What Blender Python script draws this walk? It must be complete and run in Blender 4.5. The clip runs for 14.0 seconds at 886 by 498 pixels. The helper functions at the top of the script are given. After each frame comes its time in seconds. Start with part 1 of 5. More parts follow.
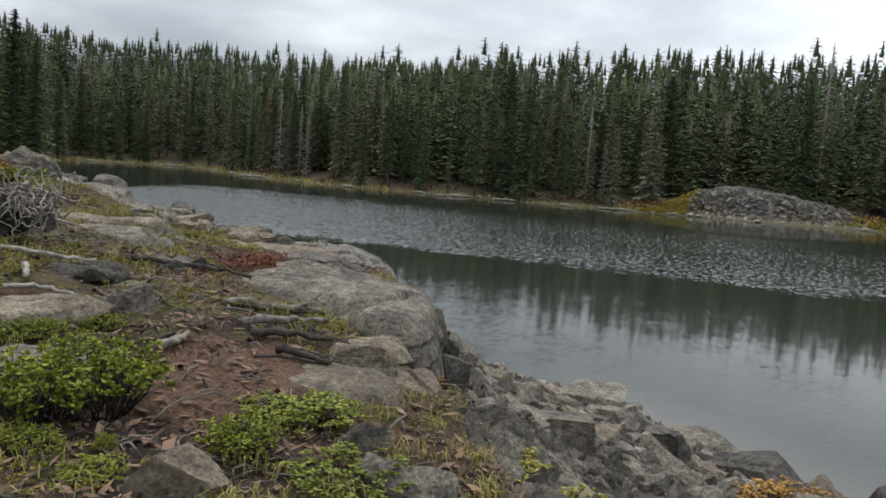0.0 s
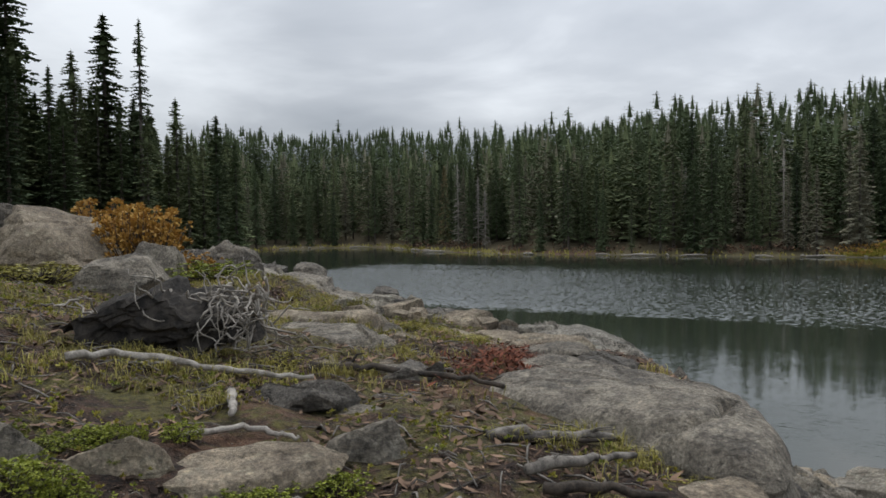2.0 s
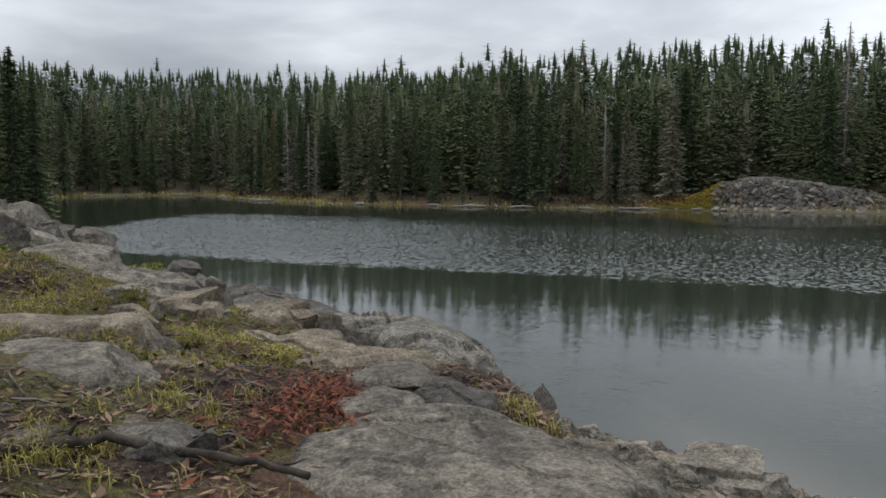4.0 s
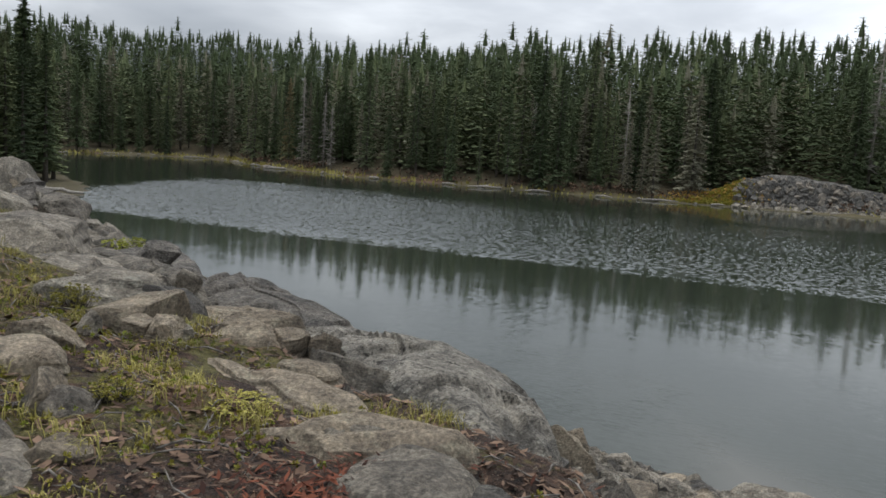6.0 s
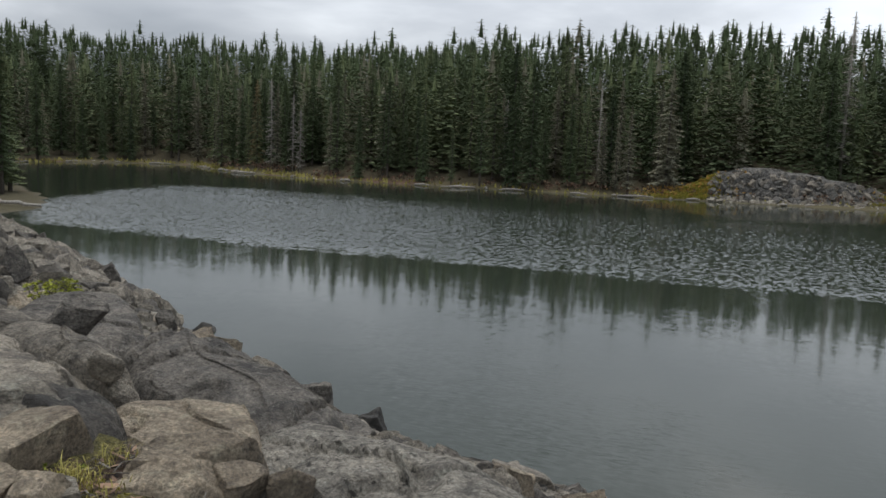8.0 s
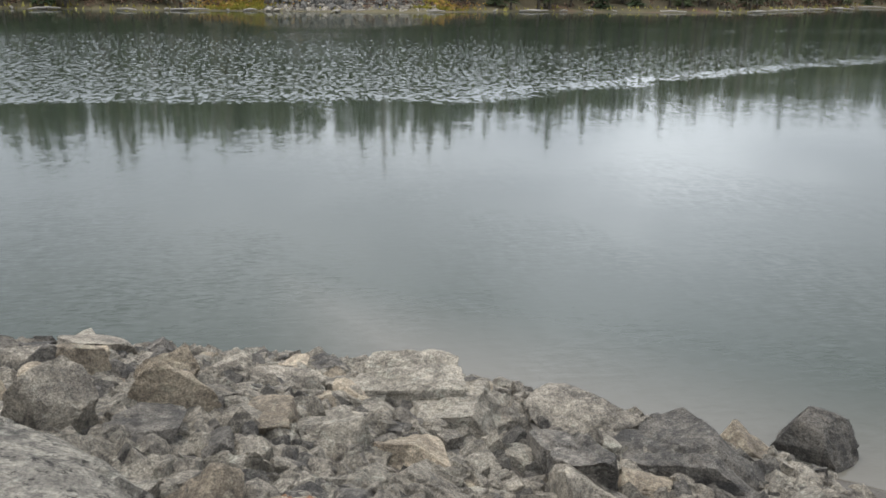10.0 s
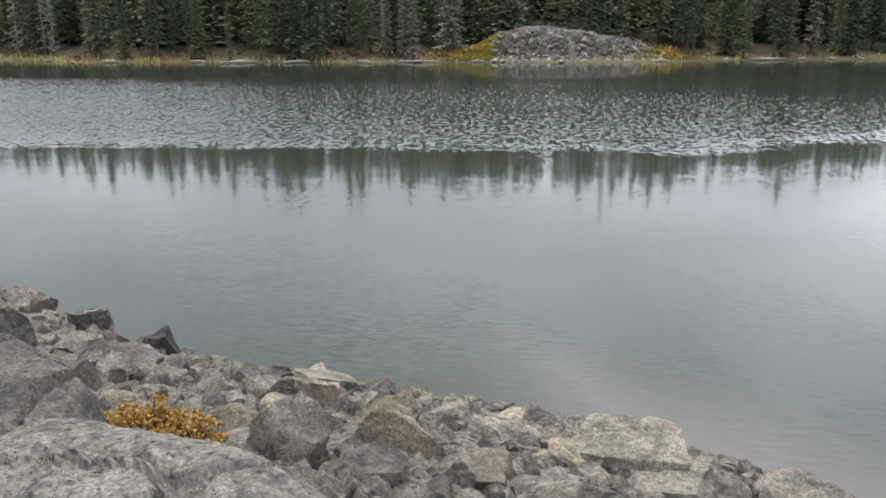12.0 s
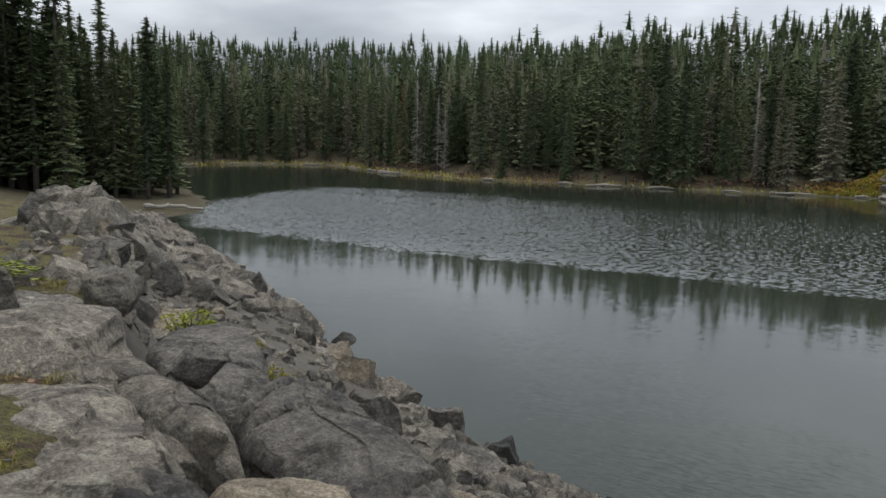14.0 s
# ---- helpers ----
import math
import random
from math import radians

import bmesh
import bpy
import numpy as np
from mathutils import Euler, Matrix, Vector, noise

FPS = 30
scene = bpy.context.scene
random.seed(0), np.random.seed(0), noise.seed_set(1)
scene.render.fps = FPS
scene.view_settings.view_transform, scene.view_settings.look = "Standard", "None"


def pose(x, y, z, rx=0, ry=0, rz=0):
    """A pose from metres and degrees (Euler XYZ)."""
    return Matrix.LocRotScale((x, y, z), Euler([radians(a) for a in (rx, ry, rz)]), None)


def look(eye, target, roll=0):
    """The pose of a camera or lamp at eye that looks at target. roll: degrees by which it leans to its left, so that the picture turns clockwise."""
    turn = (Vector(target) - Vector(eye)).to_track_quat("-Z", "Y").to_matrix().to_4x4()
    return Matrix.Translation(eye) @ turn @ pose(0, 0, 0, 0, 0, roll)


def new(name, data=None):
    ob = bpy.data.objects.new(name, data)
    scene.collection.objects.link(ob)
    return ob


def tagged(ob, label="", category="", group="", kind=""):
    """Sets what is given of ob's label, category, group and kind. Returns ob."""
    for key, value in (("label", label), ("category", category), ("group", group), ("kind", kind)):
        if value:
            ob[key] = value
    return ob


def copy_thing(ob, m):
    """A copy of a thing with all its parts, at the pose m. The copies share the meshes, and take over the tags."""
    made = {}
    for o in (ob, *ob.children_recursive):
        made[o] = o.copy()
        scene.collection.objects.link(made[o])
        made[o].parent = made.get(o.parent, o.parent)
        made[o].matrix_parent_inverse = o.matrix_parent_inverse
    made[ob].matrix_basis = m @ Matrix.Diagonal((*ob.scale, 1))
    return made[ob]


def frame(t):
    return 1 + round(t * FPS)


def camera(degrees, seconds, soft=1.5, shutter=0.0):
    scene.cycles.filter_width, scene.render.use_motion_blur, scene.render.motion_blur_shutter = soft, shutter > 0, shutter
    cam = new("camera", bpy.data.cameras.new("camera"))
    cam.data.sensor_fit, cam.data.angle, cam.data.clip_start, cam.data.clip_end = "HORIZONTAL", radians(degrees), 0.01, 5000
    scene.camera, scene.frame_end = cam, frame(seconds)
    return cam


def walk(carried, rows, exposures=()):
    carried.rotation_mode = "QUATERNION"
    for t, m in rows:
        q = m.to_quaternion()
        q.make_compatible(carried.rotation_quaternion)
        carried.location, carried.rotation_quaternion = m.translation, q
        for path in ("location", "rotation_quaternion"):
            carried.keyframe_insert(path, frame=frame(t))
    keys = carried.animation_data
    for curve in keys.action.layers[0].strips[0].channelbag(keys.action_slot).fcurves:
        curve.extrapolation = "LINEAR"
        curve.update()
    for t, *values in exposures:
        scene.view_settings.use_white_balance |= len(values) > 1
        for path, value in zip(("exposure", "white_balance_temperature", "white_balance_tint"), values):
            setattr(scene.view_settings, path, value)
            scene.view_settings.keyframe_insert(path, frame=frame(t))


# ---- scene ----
EXPO = [(0.0, 0.06), (0.5, 0.1), (1.0, 0.1), (1.5, 0.16), (2.0, -0.14), (2.5, -0.25), (3.0, -0.42), (3.5, -0.28), (4.0, -0.16), (6.5, 0.02), (7.0, -0.33), (7.5, -0.58), (8.0, -0.1), (8.5, 0.58), (9.0, 0.76), (11.5, 0.78), (12.5, 0.92), (13.0, 0.5), (13.4, -0.1), (14.0, -0.03)]
cam = camera(57.6, 14.0, soft=1.55)
walk(cam, [
    (0, look((0.81, 1.703, 5.194), (0.109, 3.563, 4.972), 4.2)),
    (0.5, look((0.487, 1.932, 5.182), (-0.513, 3.656, 5.008), 1.3)),
    (1, look((0.206, 2.235, 5.168), (-0.872, 3.911, 4.993), 1.6)),
    (1.5, look((-0.099, 2.485, 5.145), (-1.238, 4.121, 4.985), 1.8)),
    (2, look((-0.396, 2.796, 5.162), (-1.498, 4.464, 5.092), -0.8)),
    (2.5, look((-0.696, 3.167, 5.122), (-1.64, 4.93, 5.099), -2.4)),
    (3, look((-0.86, 3.611, 5.099), (-1.68, 5.435, 5.08), -2.8)),
    (3.5, look((-0.934, 4.044, 5.221), (-1.675, 5.901, 5.16), -1.0)),
    (4, look((-1.129, 4.32, 5.343), (-1.86, 6.171, 5.143), 0.2)),
    (4.2, look((-1.194, 4.431, 5.403), (-1.922, 6.276, 5.148), 0.8)),
    (6.3, look((-2.137, 6.107, 5.359), (-2.889, 7.943, 5.115), 3.8)),
    (6.5, look((-2.29, 6.284, 5.345), (-3.056, 8.125, 5.191), 3.9)),
    (7, look((-2.609, 6.717, 5.318), (-3.395, 8.557, 5.328), 3.4)),
    (7.5, look((-2.801, 7.186, 5.413), (-3.602, 9.019, 5.388), 3.1)),
    (8, look((-2.797, 7.377, 5.55), (-3.485, 9.238, 5.295), 2.4)),
    (8.5, look((-2.589, 7.698, 5.641), (-2.827, 9.614, 5.12), 2.7)),
    (9, look((-2.683, 7.945, 5.599), (-2.466, 9.836, 4.987), 2.6)),
    (9.2, look((-2.676, 8.028, 5.601), (-2.363, 9.905, 4.986), 1.0)),
    (11.3, look((-2.685, 8.133, 5.792), (-2.355, 9.959, 5.046), 1.7)),
    (11.5, look((-2.71, 8.151, 5.805), (-2.575, 10.014, 5.09), 1.9)),
    (12, look((-2.842, 8.181, 5.738), (-3.031, 10.092, 5.181), -0.1)),
    (12.5, look((-2.882, 8.098, 5.838), (-3.4, 9.984, 5.416), 1.0)),
    (13, look((-2.872, 8.001, 5.901), (-3.625, 9.827, 5.587), 2.6)),
    (13.5, look((-2.844, 7.952, 5.918), (-3.731, 9.722, 5.635), 2.6)),
    (14, look((-2.849, 7.91, 5.943), (-3.858, 9.615, 5.667), 1.3)),
], exposures=EXPO)

# ---- sky and sun: a cloudy day ----
world = bpy.data.worlds.new("overcast_sky")
scene.world = world
world.use_nodes = True
wn, wl = world.node_tree.nodes, world.node_tree.links
wn.clear()


def wnode(kind, **values):
    n = wn.new(kind)
    for k, v in values.items():
        n.inputs[k].default_value = v
    return n


sky = wn.new("ShaderNodeTexSky")
sky.sky_type, sky.sun_disc = "NISHITA", False
sky.sun_elevation, sky.sun_rotation = radians(39), radians(-13)
coord = wn.new("ShaderNodeTexCoord")
split = wn.new("ShaderNodeSeparateXYZ")
wl.new(coord.outputs["Generated"], split.inputs[0])
lift = wn.new("ShaderNodeMath")
lift.operation = "MAXIMUM"
lift.inputs[1].default_value = 0.0
wl.new(split.outputs[2], lift.inputs[0])
lift2 = wn.new("ShaderNodeMath")
lift2.operation = "ADD"
lift2.inputs[1].default_value = 0.16
wl.new(lift.outputs[0], lift2.inputs[0])
flat = wn.new("ShaderNodeCombineXYZ")
for n in (0, 1):
    div = wn.new("ShaderNodeMath")
    div.operation = "DIVIDE"
    wl.new(split.outputs[n], div.inputs[0])
    wl.new(lift2.outputs[0], div.inputs[1])
    wl.new(div.outputs[0], flat.inputs[n])
big = wnode("ShaderNodeTexNoise", Scale=0.42, Detail=4.0, Roughness=0.5, Distortion=0.2)
wl.new(flat.outputs[0], big.inputs["Vector"])
small = wnode("ShaderNodeTexNoise", Scale=1.1, Detail=5.0, Roughness=0.55, Distortion=0.3)
wl.new(flat.outputs[0], small.inputs["Vector"])
both = wn.new("ShaderNodeMath")
both.operation = "MULTIPLY_ADD"
both.inputs[1].default_value = 0.27
wl.new(small.outputs[0], both.inputs[0])
part_big = wn.new("ShaderNodeMath")
part_big.operation = "MULTIPLY"
part_big.inputs[1].default_value = 0.73
wl.new(big.outputs[0], part_big.inputs[0])
wl.new(part_big.outputs[0], both.inputs[2])
ramp = wn.new("ShaderNodeValToRGB")
ramp.color_ramp.elements[0].position, ramp.color_ramp.elements[0].color = 0.36, (0.32, 0.36, 0.42, 1)
ramp.color_ramp.elements[1].position, ramp.color_ramp.elements[1].color = 0.62, (0.96, 1.01, 1.07, 1)
mid = ramp.color_ramp.elements.new(0.5)
mid.color = (0.57, 0.61, 0.67, 1)
wl.new(both.outputs[0], ramp.inputs[0])
bright = wn.new("ShaderNodeVectorMath")
bright.operation = "SCALE"
bright.inputs["Scale"].default_value = 8.0
wl.new(ramp.outputs[0], bright.inputs[0])
over = wn.new("ShaderNodeMath")
over.operation = "MULTIPLY_ADD"
over.inputs[1].default_value, over.inputs[2].default_value = 11.0, 7.0
wl.new(lift.outputs[0], over.inputs[0])
dot = wn.new("ShaderNodeVectorMath")
dot.operation = "DOT_PRODUCT"
dot.inputs[1].default_value = Vector((-3, 32, 21)).normalized()
wl.new(coord.outputs["Generated"], dot.inputs[0])
veil = wn.new("ShaderNodeMath")
veil.operation = "POWER"
veil.use_clamp = True
veil.inputs[1].default_value = 5.0
wl.new(dot.outputs["Value"], veil.inputs[0])
glow = wn.new("ShaderNodeMath")
glow.operation = "MULTIPLY_ADD"
glow.inputs[1].default_value = 6.0
wl.new(veil.outputs[0], glow.inputs[0])
wl.new(over.outputs[0], glow.inputs[2])
# a thin place in the cloud low over the far shore
dot2 = wn.new("ShaderNodeVectorMath")
dot2.operation = "DOT_PRODUCT"
dot2.inputs[1].default_value = Vector((0.43, 0.86, 0.40)).normalized()
wl.new(coord.outputs["Generated"], dot2.inputs[0])
thin = wn.new("ShaderNodeMath")
thin.operation = "POWER"
thin.use_clamp = True
thin.inputs[1].default_value = 34.0
wl.new(dot2.outputs["Value"], thin.inputs[0])
glow2 = wn.new("ShaderNodeMath")
glow2.operation = "MULTIPLY_ADD"
glow2.inputs[1].default_value = 8.5
wl.new(thin.outputs[0], glow2.inputs[0])
wl.new(glow.outputs[0], glow2.inputs[2])
wl.new(glow2.outputs[0], bright.inputs["Scale"])
mixer = wn.new("ShaderNodeMix")
mixer.data_type = "RGBA"
mixer.inputs[0].default_value = 0.94
wl.new(sky.outputs[0], mixer.inputs[6])
wl.new(bright.outputs[0], mixer.inputs[7])
back = wnode("ShaderNodeBackground", Strength=0.1)
wl.new(mixer.outputs[2], back.inputs[0])
wl.new(back.outputs[0], wn.new("ShaderNodeOutputWorld").inputs[0])

sun = new("sun", bpy.data.lights.new("sun", "SUN"))
sun.data.energy, sun.data.angle, sun.data.color = 1.25, radians(24), (1.0, 0.93, 0.83)
sun.matrix_world = look((0, 0, 80), (14, -32, 0))

# ---- terrain: the lake's outline, the bank's crest, and the height of the land ----
LAKE = np.array([(40, -22), (24, -4), (14, 5), (8, 11.2), (4.5, 14.6), (1.6, 16.9), (-0.6, 18.3), (-3.2, 19.2), (-7, 19.8), (-9, 20.8), (-13.9, 23.4),
                 (-20, 27.4), (-32, 35), (-42, 41.5), (-48, 46), (-48.5, 50.5), (-57, 59), (-84, 78), (-114, 104), (-112, 122), (-100, 131),
                 (-83, 118), (-60, 108), (-43, 110), (-24, 110.5), (-12, 112), (12, 114.5), (30, 121), (62, 125), (105, 154), (150, 140), (150, 20), (90, -40)], float)
CREST = np.array([(40, -36), (16, -8), (9, -2), (4, 1.6), (1.5, 3.2), (0.4, 4.2), (-0.3, 5.2), (-0.7, 6.2), (-1.4, 7.6), (-2.6, 9.2), (-3.8, 9.8), (-5.9, 10.5),
                  (-7.6, 11.5), (-9.6, 12.8), (-17, 18.6), (-25, 24.5), (-36, 32), (-46, 40), (-60, 48), (-100, 84), (-150, 130)], float)


def along(line, x, y, closed=False):
    """Distance from points to a line of straight pieces, and the side on which they lie (1: left)."""
    best = np.full(x.shape, 1e9)
    side = np.ones(x.shape)
    pieces = list(zip(line[:-1], line[1:])) + ([(line[-1], line[0])] if closed else [])
    for a, b in pieces:
        d = b - a
        f = np.clip(((x - a[0]) * d[0] + (y - a[1]) * d[1]) / (d @ d), 0, 1)
        px, py = x - a[0] - f * d[0], y - a[1] - f * d[1]
        dist = np.hypot(px, py)
        near = dist < best - 1e-9
        best = np.where(near, dist, best)
        side = np.where(near, np.sign(d[0] * (y - a[1]) - d[1] * (x - a[0])), side)
    return best, side


def inside(line, x, y):
    hit = np.zeros(x.shape, bool)
    for a, b in zip(line, np.roll(line, -1, 0)):
        cross = (a[1] > y) != (b[1] > y)
        with np.errstate(divide="ignore", invalid="ignore"):
            hit ^= cross & (x < (b[0] - a[0]) * (y - a[1]) / (b[1] - a[1]) + a[0])
    return hit


def lattice(ix, iy, iz):
    n = (ix * 374761393 + iy * 668265263 + iz * 1274126177) & 0x7FFFFFFF
    n = ((n ^ (n >> 13)) * 1274126177) & 0x7FFFFFFF
    return ((n ^ (n >> 16)) & 0xFFFF) / 32767.5 - 1


def soft_noise(x, y, z=0.0, octaves=4):
    """Fractal value noise, about -1 to 1."""
    x, y, z = np.broadcast_arrays(np.asarray(x, float), y, z)
    total, gain = np.zeros(x.shape), 0.55
    for k in range(octaves):
        fx, fy, fz = np.floor(x), np.floor(y), np.floor(z)
        ix, iy, iz = fx.astype(np.int64), fy.astype(np.int64), fz.astype(np.int64)
        u, v, w = x - fx, y - fy, z - fz
        u, v, w = u * u * (3 - 2 * u), v * v * (3 - 2 * v), w * w * (3 - 2 * w)
        c = 0
        for dx in (0, 1):
            for dy in (0, 1):
                for dz in (0, 1):
                    c = c + lattice(ix + dx, iy + dy, iz + dz) * np.where(dx, u, 1 - u) * np.where(dy, v, 1 - v) * np.where(dz, w, 1 - w)
        total += gain * c
        x, y, z, gain = x * 2.03 + 17.1, y * 2.03 + 5.3, z * 2.03 + 9.7, gain * 0.5
    return total


def smooth(a, b, v):
    f = np.clip((v - a) / (b - a), 0, 1)
    return f * f * (3 - 2 * f)


def land(x, y):
    """The height of the ground, with the lake's bed below 0."""
    x, y = np.asarray(x, float), np.asarray(y, float)
    shore, _ = along(LAKE, x, y, True)
    wet = inside(LAKE, x, y)
    crest, side = along(CREST, x, y)
    bank = np.interp(x, [-60, -46, -36, -25, -13, -5, 1, 5, 12], [0.7, 0.9, 2.2, 3.6, 4.0, 4.05, 3.9, 3.6, 3.4])
    f = np.where(side < 0, shore / (shore + crest + 1e-6), 1)
    slope = bank * np.interp(f, [0, 0.08, 0.3, 0.55, 0.7, 0.85, 0.95, 1], [0, 0.1, 0.3, 0.46, 0.53, 0.62, 0.84, 1])
    back = np.clip(crest, 0, 14)
    level = bank + 0.075 * back + 0.012 * back**2 + 0.02 * np.clip(crest - 14, 0, 200)
    near = np.where(side < 0, slope, level)
    near = near + (0.10 * soft_noise(x * 0.5, y * 0.5, 3) + 0.05 * soft_noise(x * 2.2, y * 2.2, 7, 3)) * smooth(0, 2, shore)
    near = near - 0.28 * np.exp(-(((x - 0.3) / 1.5) ** 2 + ((y - 1.9) / 1.3) ** 2))
    near = near - 0.32 * np.exp(-(((x + 1.4) / 2.3) ** 2 + ((y - 14.6) / 2.3) ** 2))
    near = near + 0.36 * np.exp(-(((x + 7.8) / 1.0) ** 2 + ((y - 9.9) / 0.85) ** 2))
    near = near - 0.75 * np.exp(-(((x - 0.3) / 1.3) ** 2 + ((y - 10.4) / 1.7) ** 2))
    near = near - 0.5 * np.exp(-(((x - 0.6) / 2.1) ** 2 + ((y - 14.0) / 1.5) ** 2))
    near = near - 1.0 * np.exp(-(((x + 0.75) / 0.62) ** 2 + ((y - 7.9) / 1.2) ** 2))
    far = np.interp(shore, [0, 1.5, 6, 30, 90, 140, 400, 2000], [0, 0.45, 0.9, 5.0, 18.5, 20, 16, 12])
    far = far * (1 + 0.25 * soft_noise(x * 0.012, y * 0.012, 11, 2) * smooth(10, 60, shore)) + 0.1 * soft_noise(x * 0.3, y * 0.3, 2, 3) * smooth(0, 4, shore)
    over = smooth(5, 14, 0.55 * (x + 48) + 0.835 * (y - 48))
    over = np.maximum(over, smooth(45, 70, x))
    dry = near * (1 - over) + far * over
    return np.where(wet, -np.minimum(0.16 * shore, 3.5) - 0.02, dry)


def spread(lo, hi, fine_lo, fine_hi, step):
    """Grid lines: close together in the middle, wider and wider outside."""
    lines = list(np.arange(fine_lo, fine_hi, step))
    gap, v = step, fine_hi
    while v < hi:
        lines.append(v)
        gap = min(gap * 1.09, 40)
        v += gap
    gap, v = step, fine_lo
    while v > lo:
        gap = min(gap * 1.09, 40)
        v -= gap
        lines.insert(0, v)
    return np.array(lines)


gx, gy = spread(-1800, 1800, -16, 5, 0.09), spread(-1500, 2200, 0, 21, 0.09)
GX, GY = np.meshgrid(gx, gy)
GZ = np.concatenate([land(GX[i:i + 40], GY[i:i + 40]) for i in range(0, len(gy), 40)])
near_rough = smooth(26, 12, np.hypot(GX + 4, GY - 8)) * smooth(-0.1, 0.15, GZ)
GZ = GZ + near_rough * (0.04 * soft_noise(GX * 5, GY * 5, 1, 4))
CREST_AWAY, CREST_SIDE = along(CREST, GX, GY)
CREST_AWAY = CREST_AWAY * CREST_SIDE
FERTILE = soft_noise(GX * 1.1 + 40, GY * 1.1, 6, 3)
SHORE_AWAY = along(LAKE, GX, GY, True)[0] * np.where(inside(LAKE, GX, GY), -1, 1)


def read_grid(grid, x, y):
    i = int(np.clip(np.searchsorted(gx, x) - 1, 0, len(gx) - 2))
    j = int(np.clip(np.searchsorted(gy, y) - 1, 0, len(gy) - 2))
    u, v = (x - gx[i]) / (gx[i + 1] - gx[i]), (y - gy[j]) / (gy[j + 1] - gy[j])
    return float((grid[j, i] * (1 - u) + grid[j, i + 1] * u) * (1 - v) + (grid[j + 1, i] * (1 - u) + grid[j + 1, i + 1] * u) * v)


def ground_at(x, y):
    return read_grid(GZ, x, y)


# ---- materials ----
def material(name, rough=0.8):
    m = bpy.data.materials.new(name)
    m.use_nodes = True
    m.node_tree.nodes["Principled BSDF"].inputs["Roughness"].default_value = rough
    return m


class Nodes:
    """Short ways to wire a material's nodes."""

    def __init__(self, m):
        self.t, self.n, self.l = m.node_tree, m.node_tree.nodes, m.node_tree.links
        self.bsdf = self.n["Principled BSDF"]
        self.place = self.n.new("ShaderNodeNewGeometry")

    def put(self, socket, value):
        if hasattr(value, "links"):
            self.l.new(value, socket)
        else:
            socket.default_value = value

    def noise(self, scale, detail=4.0, rough=0.55, vector=None, warp=0.0):
        n = self.n.new("ShaderNodeTexNoise")
        n.inputs["Scale"].default_value, n.inputs["Detail"].default_value = scale, detail
        n.inputs["Roughness"].default_value, n.inputs["Distortion"].default_value = rough, warp
        self.l.new(vector or self.place.outputs["Position"], n.inputs["Vector"])
        return n.outputs[0]

    def cells(self, scale, feature="F1", vector=None):
        n = self.n.new("ShaderNodeTexVoronoi")
        n.feature = feature
        n.inputs["Scale"].default_value = scale
        self.l.new(vector or self.place.outputs["Position"], n.inputs["Vector"])
        return n.outputs[0]

    def step(self, value, a, b, lo=0.0, hi=1.0):
        n = self.n.new("ShaderNodeMapRange")
        n.interpolation_type = "SMOOTHSTEP"
        for k, v in zip((0, 1, 2, 3, 4), (value, a, b, lo, hi)):
            self.put(n.inputs[k], v)
        return n.outputs[0]

    def math(self, op, a, b=0.0, c=0.0):
        n = self.n.new("ShaderNodeMath")
        n.operation = op
        for k, v in zip((0, 1, 2), (a, b, c)):
            self.put(n.inputs[k], v)
        return n.outputs[0]

    def mix(self, fac, a, b, blend="MIX"):
        n = self.n.new("ShaderNodeMix")
        n.data_type, n.blend_type = "RGBA", blend
        self.put(n.inputs[0], fac)
        self.put(n.inputs[6], a if hasattr(a, "links") else (*a, 1))
        self.put(n.inputs[7], b if hasattr(b, "links") else (*b, 1))
        return n.outputs[2]

    def axis(self, vector, k):
        n = self.n.new("ShaderNodeSeparateXYZ")
        self.l.new(vector, n.inputs[0])
        return n.outputs[k]

    def bump(self, height, strength, distance, before=None):
        n = self.n.new("ShaderNodeBump")
        self.put(n.inputs["Height"], height)
        self.put(n.inputs["Strength"], strength)
        n.inputs["Distance"].default_value = distance
        if before is not None:
            self.l.new(before, n.inputs["Normal"])
        return n.outputs[0]

    def chance(self):
        return self.n.new("ShaderNodeObjectInfo").outputs["Random"]

    def island(self):
        return self.place.outputs["Random Per Island"]

    def stretch(self, x, y, z):
        n = self.n.new("ShaderNodeVectorMath")
        n.operation = "MULTIPLY"
        self.l.new(self.place.outputs["Position"], n.inputs[0])
        n.inputs[1].default_value = (x, y, z)
        return n.outputs[0]

    def done(self, colour, normal=None, rough=None):
        self.put(self.bsdf.inputs["Base Color"], colour)
        if normal is not None:
            self.put(self.bsdf.inputs["Normal"], normal)
        if rough is not None:
            self.put(self.bsdf.inputs["Roughness"], rough)


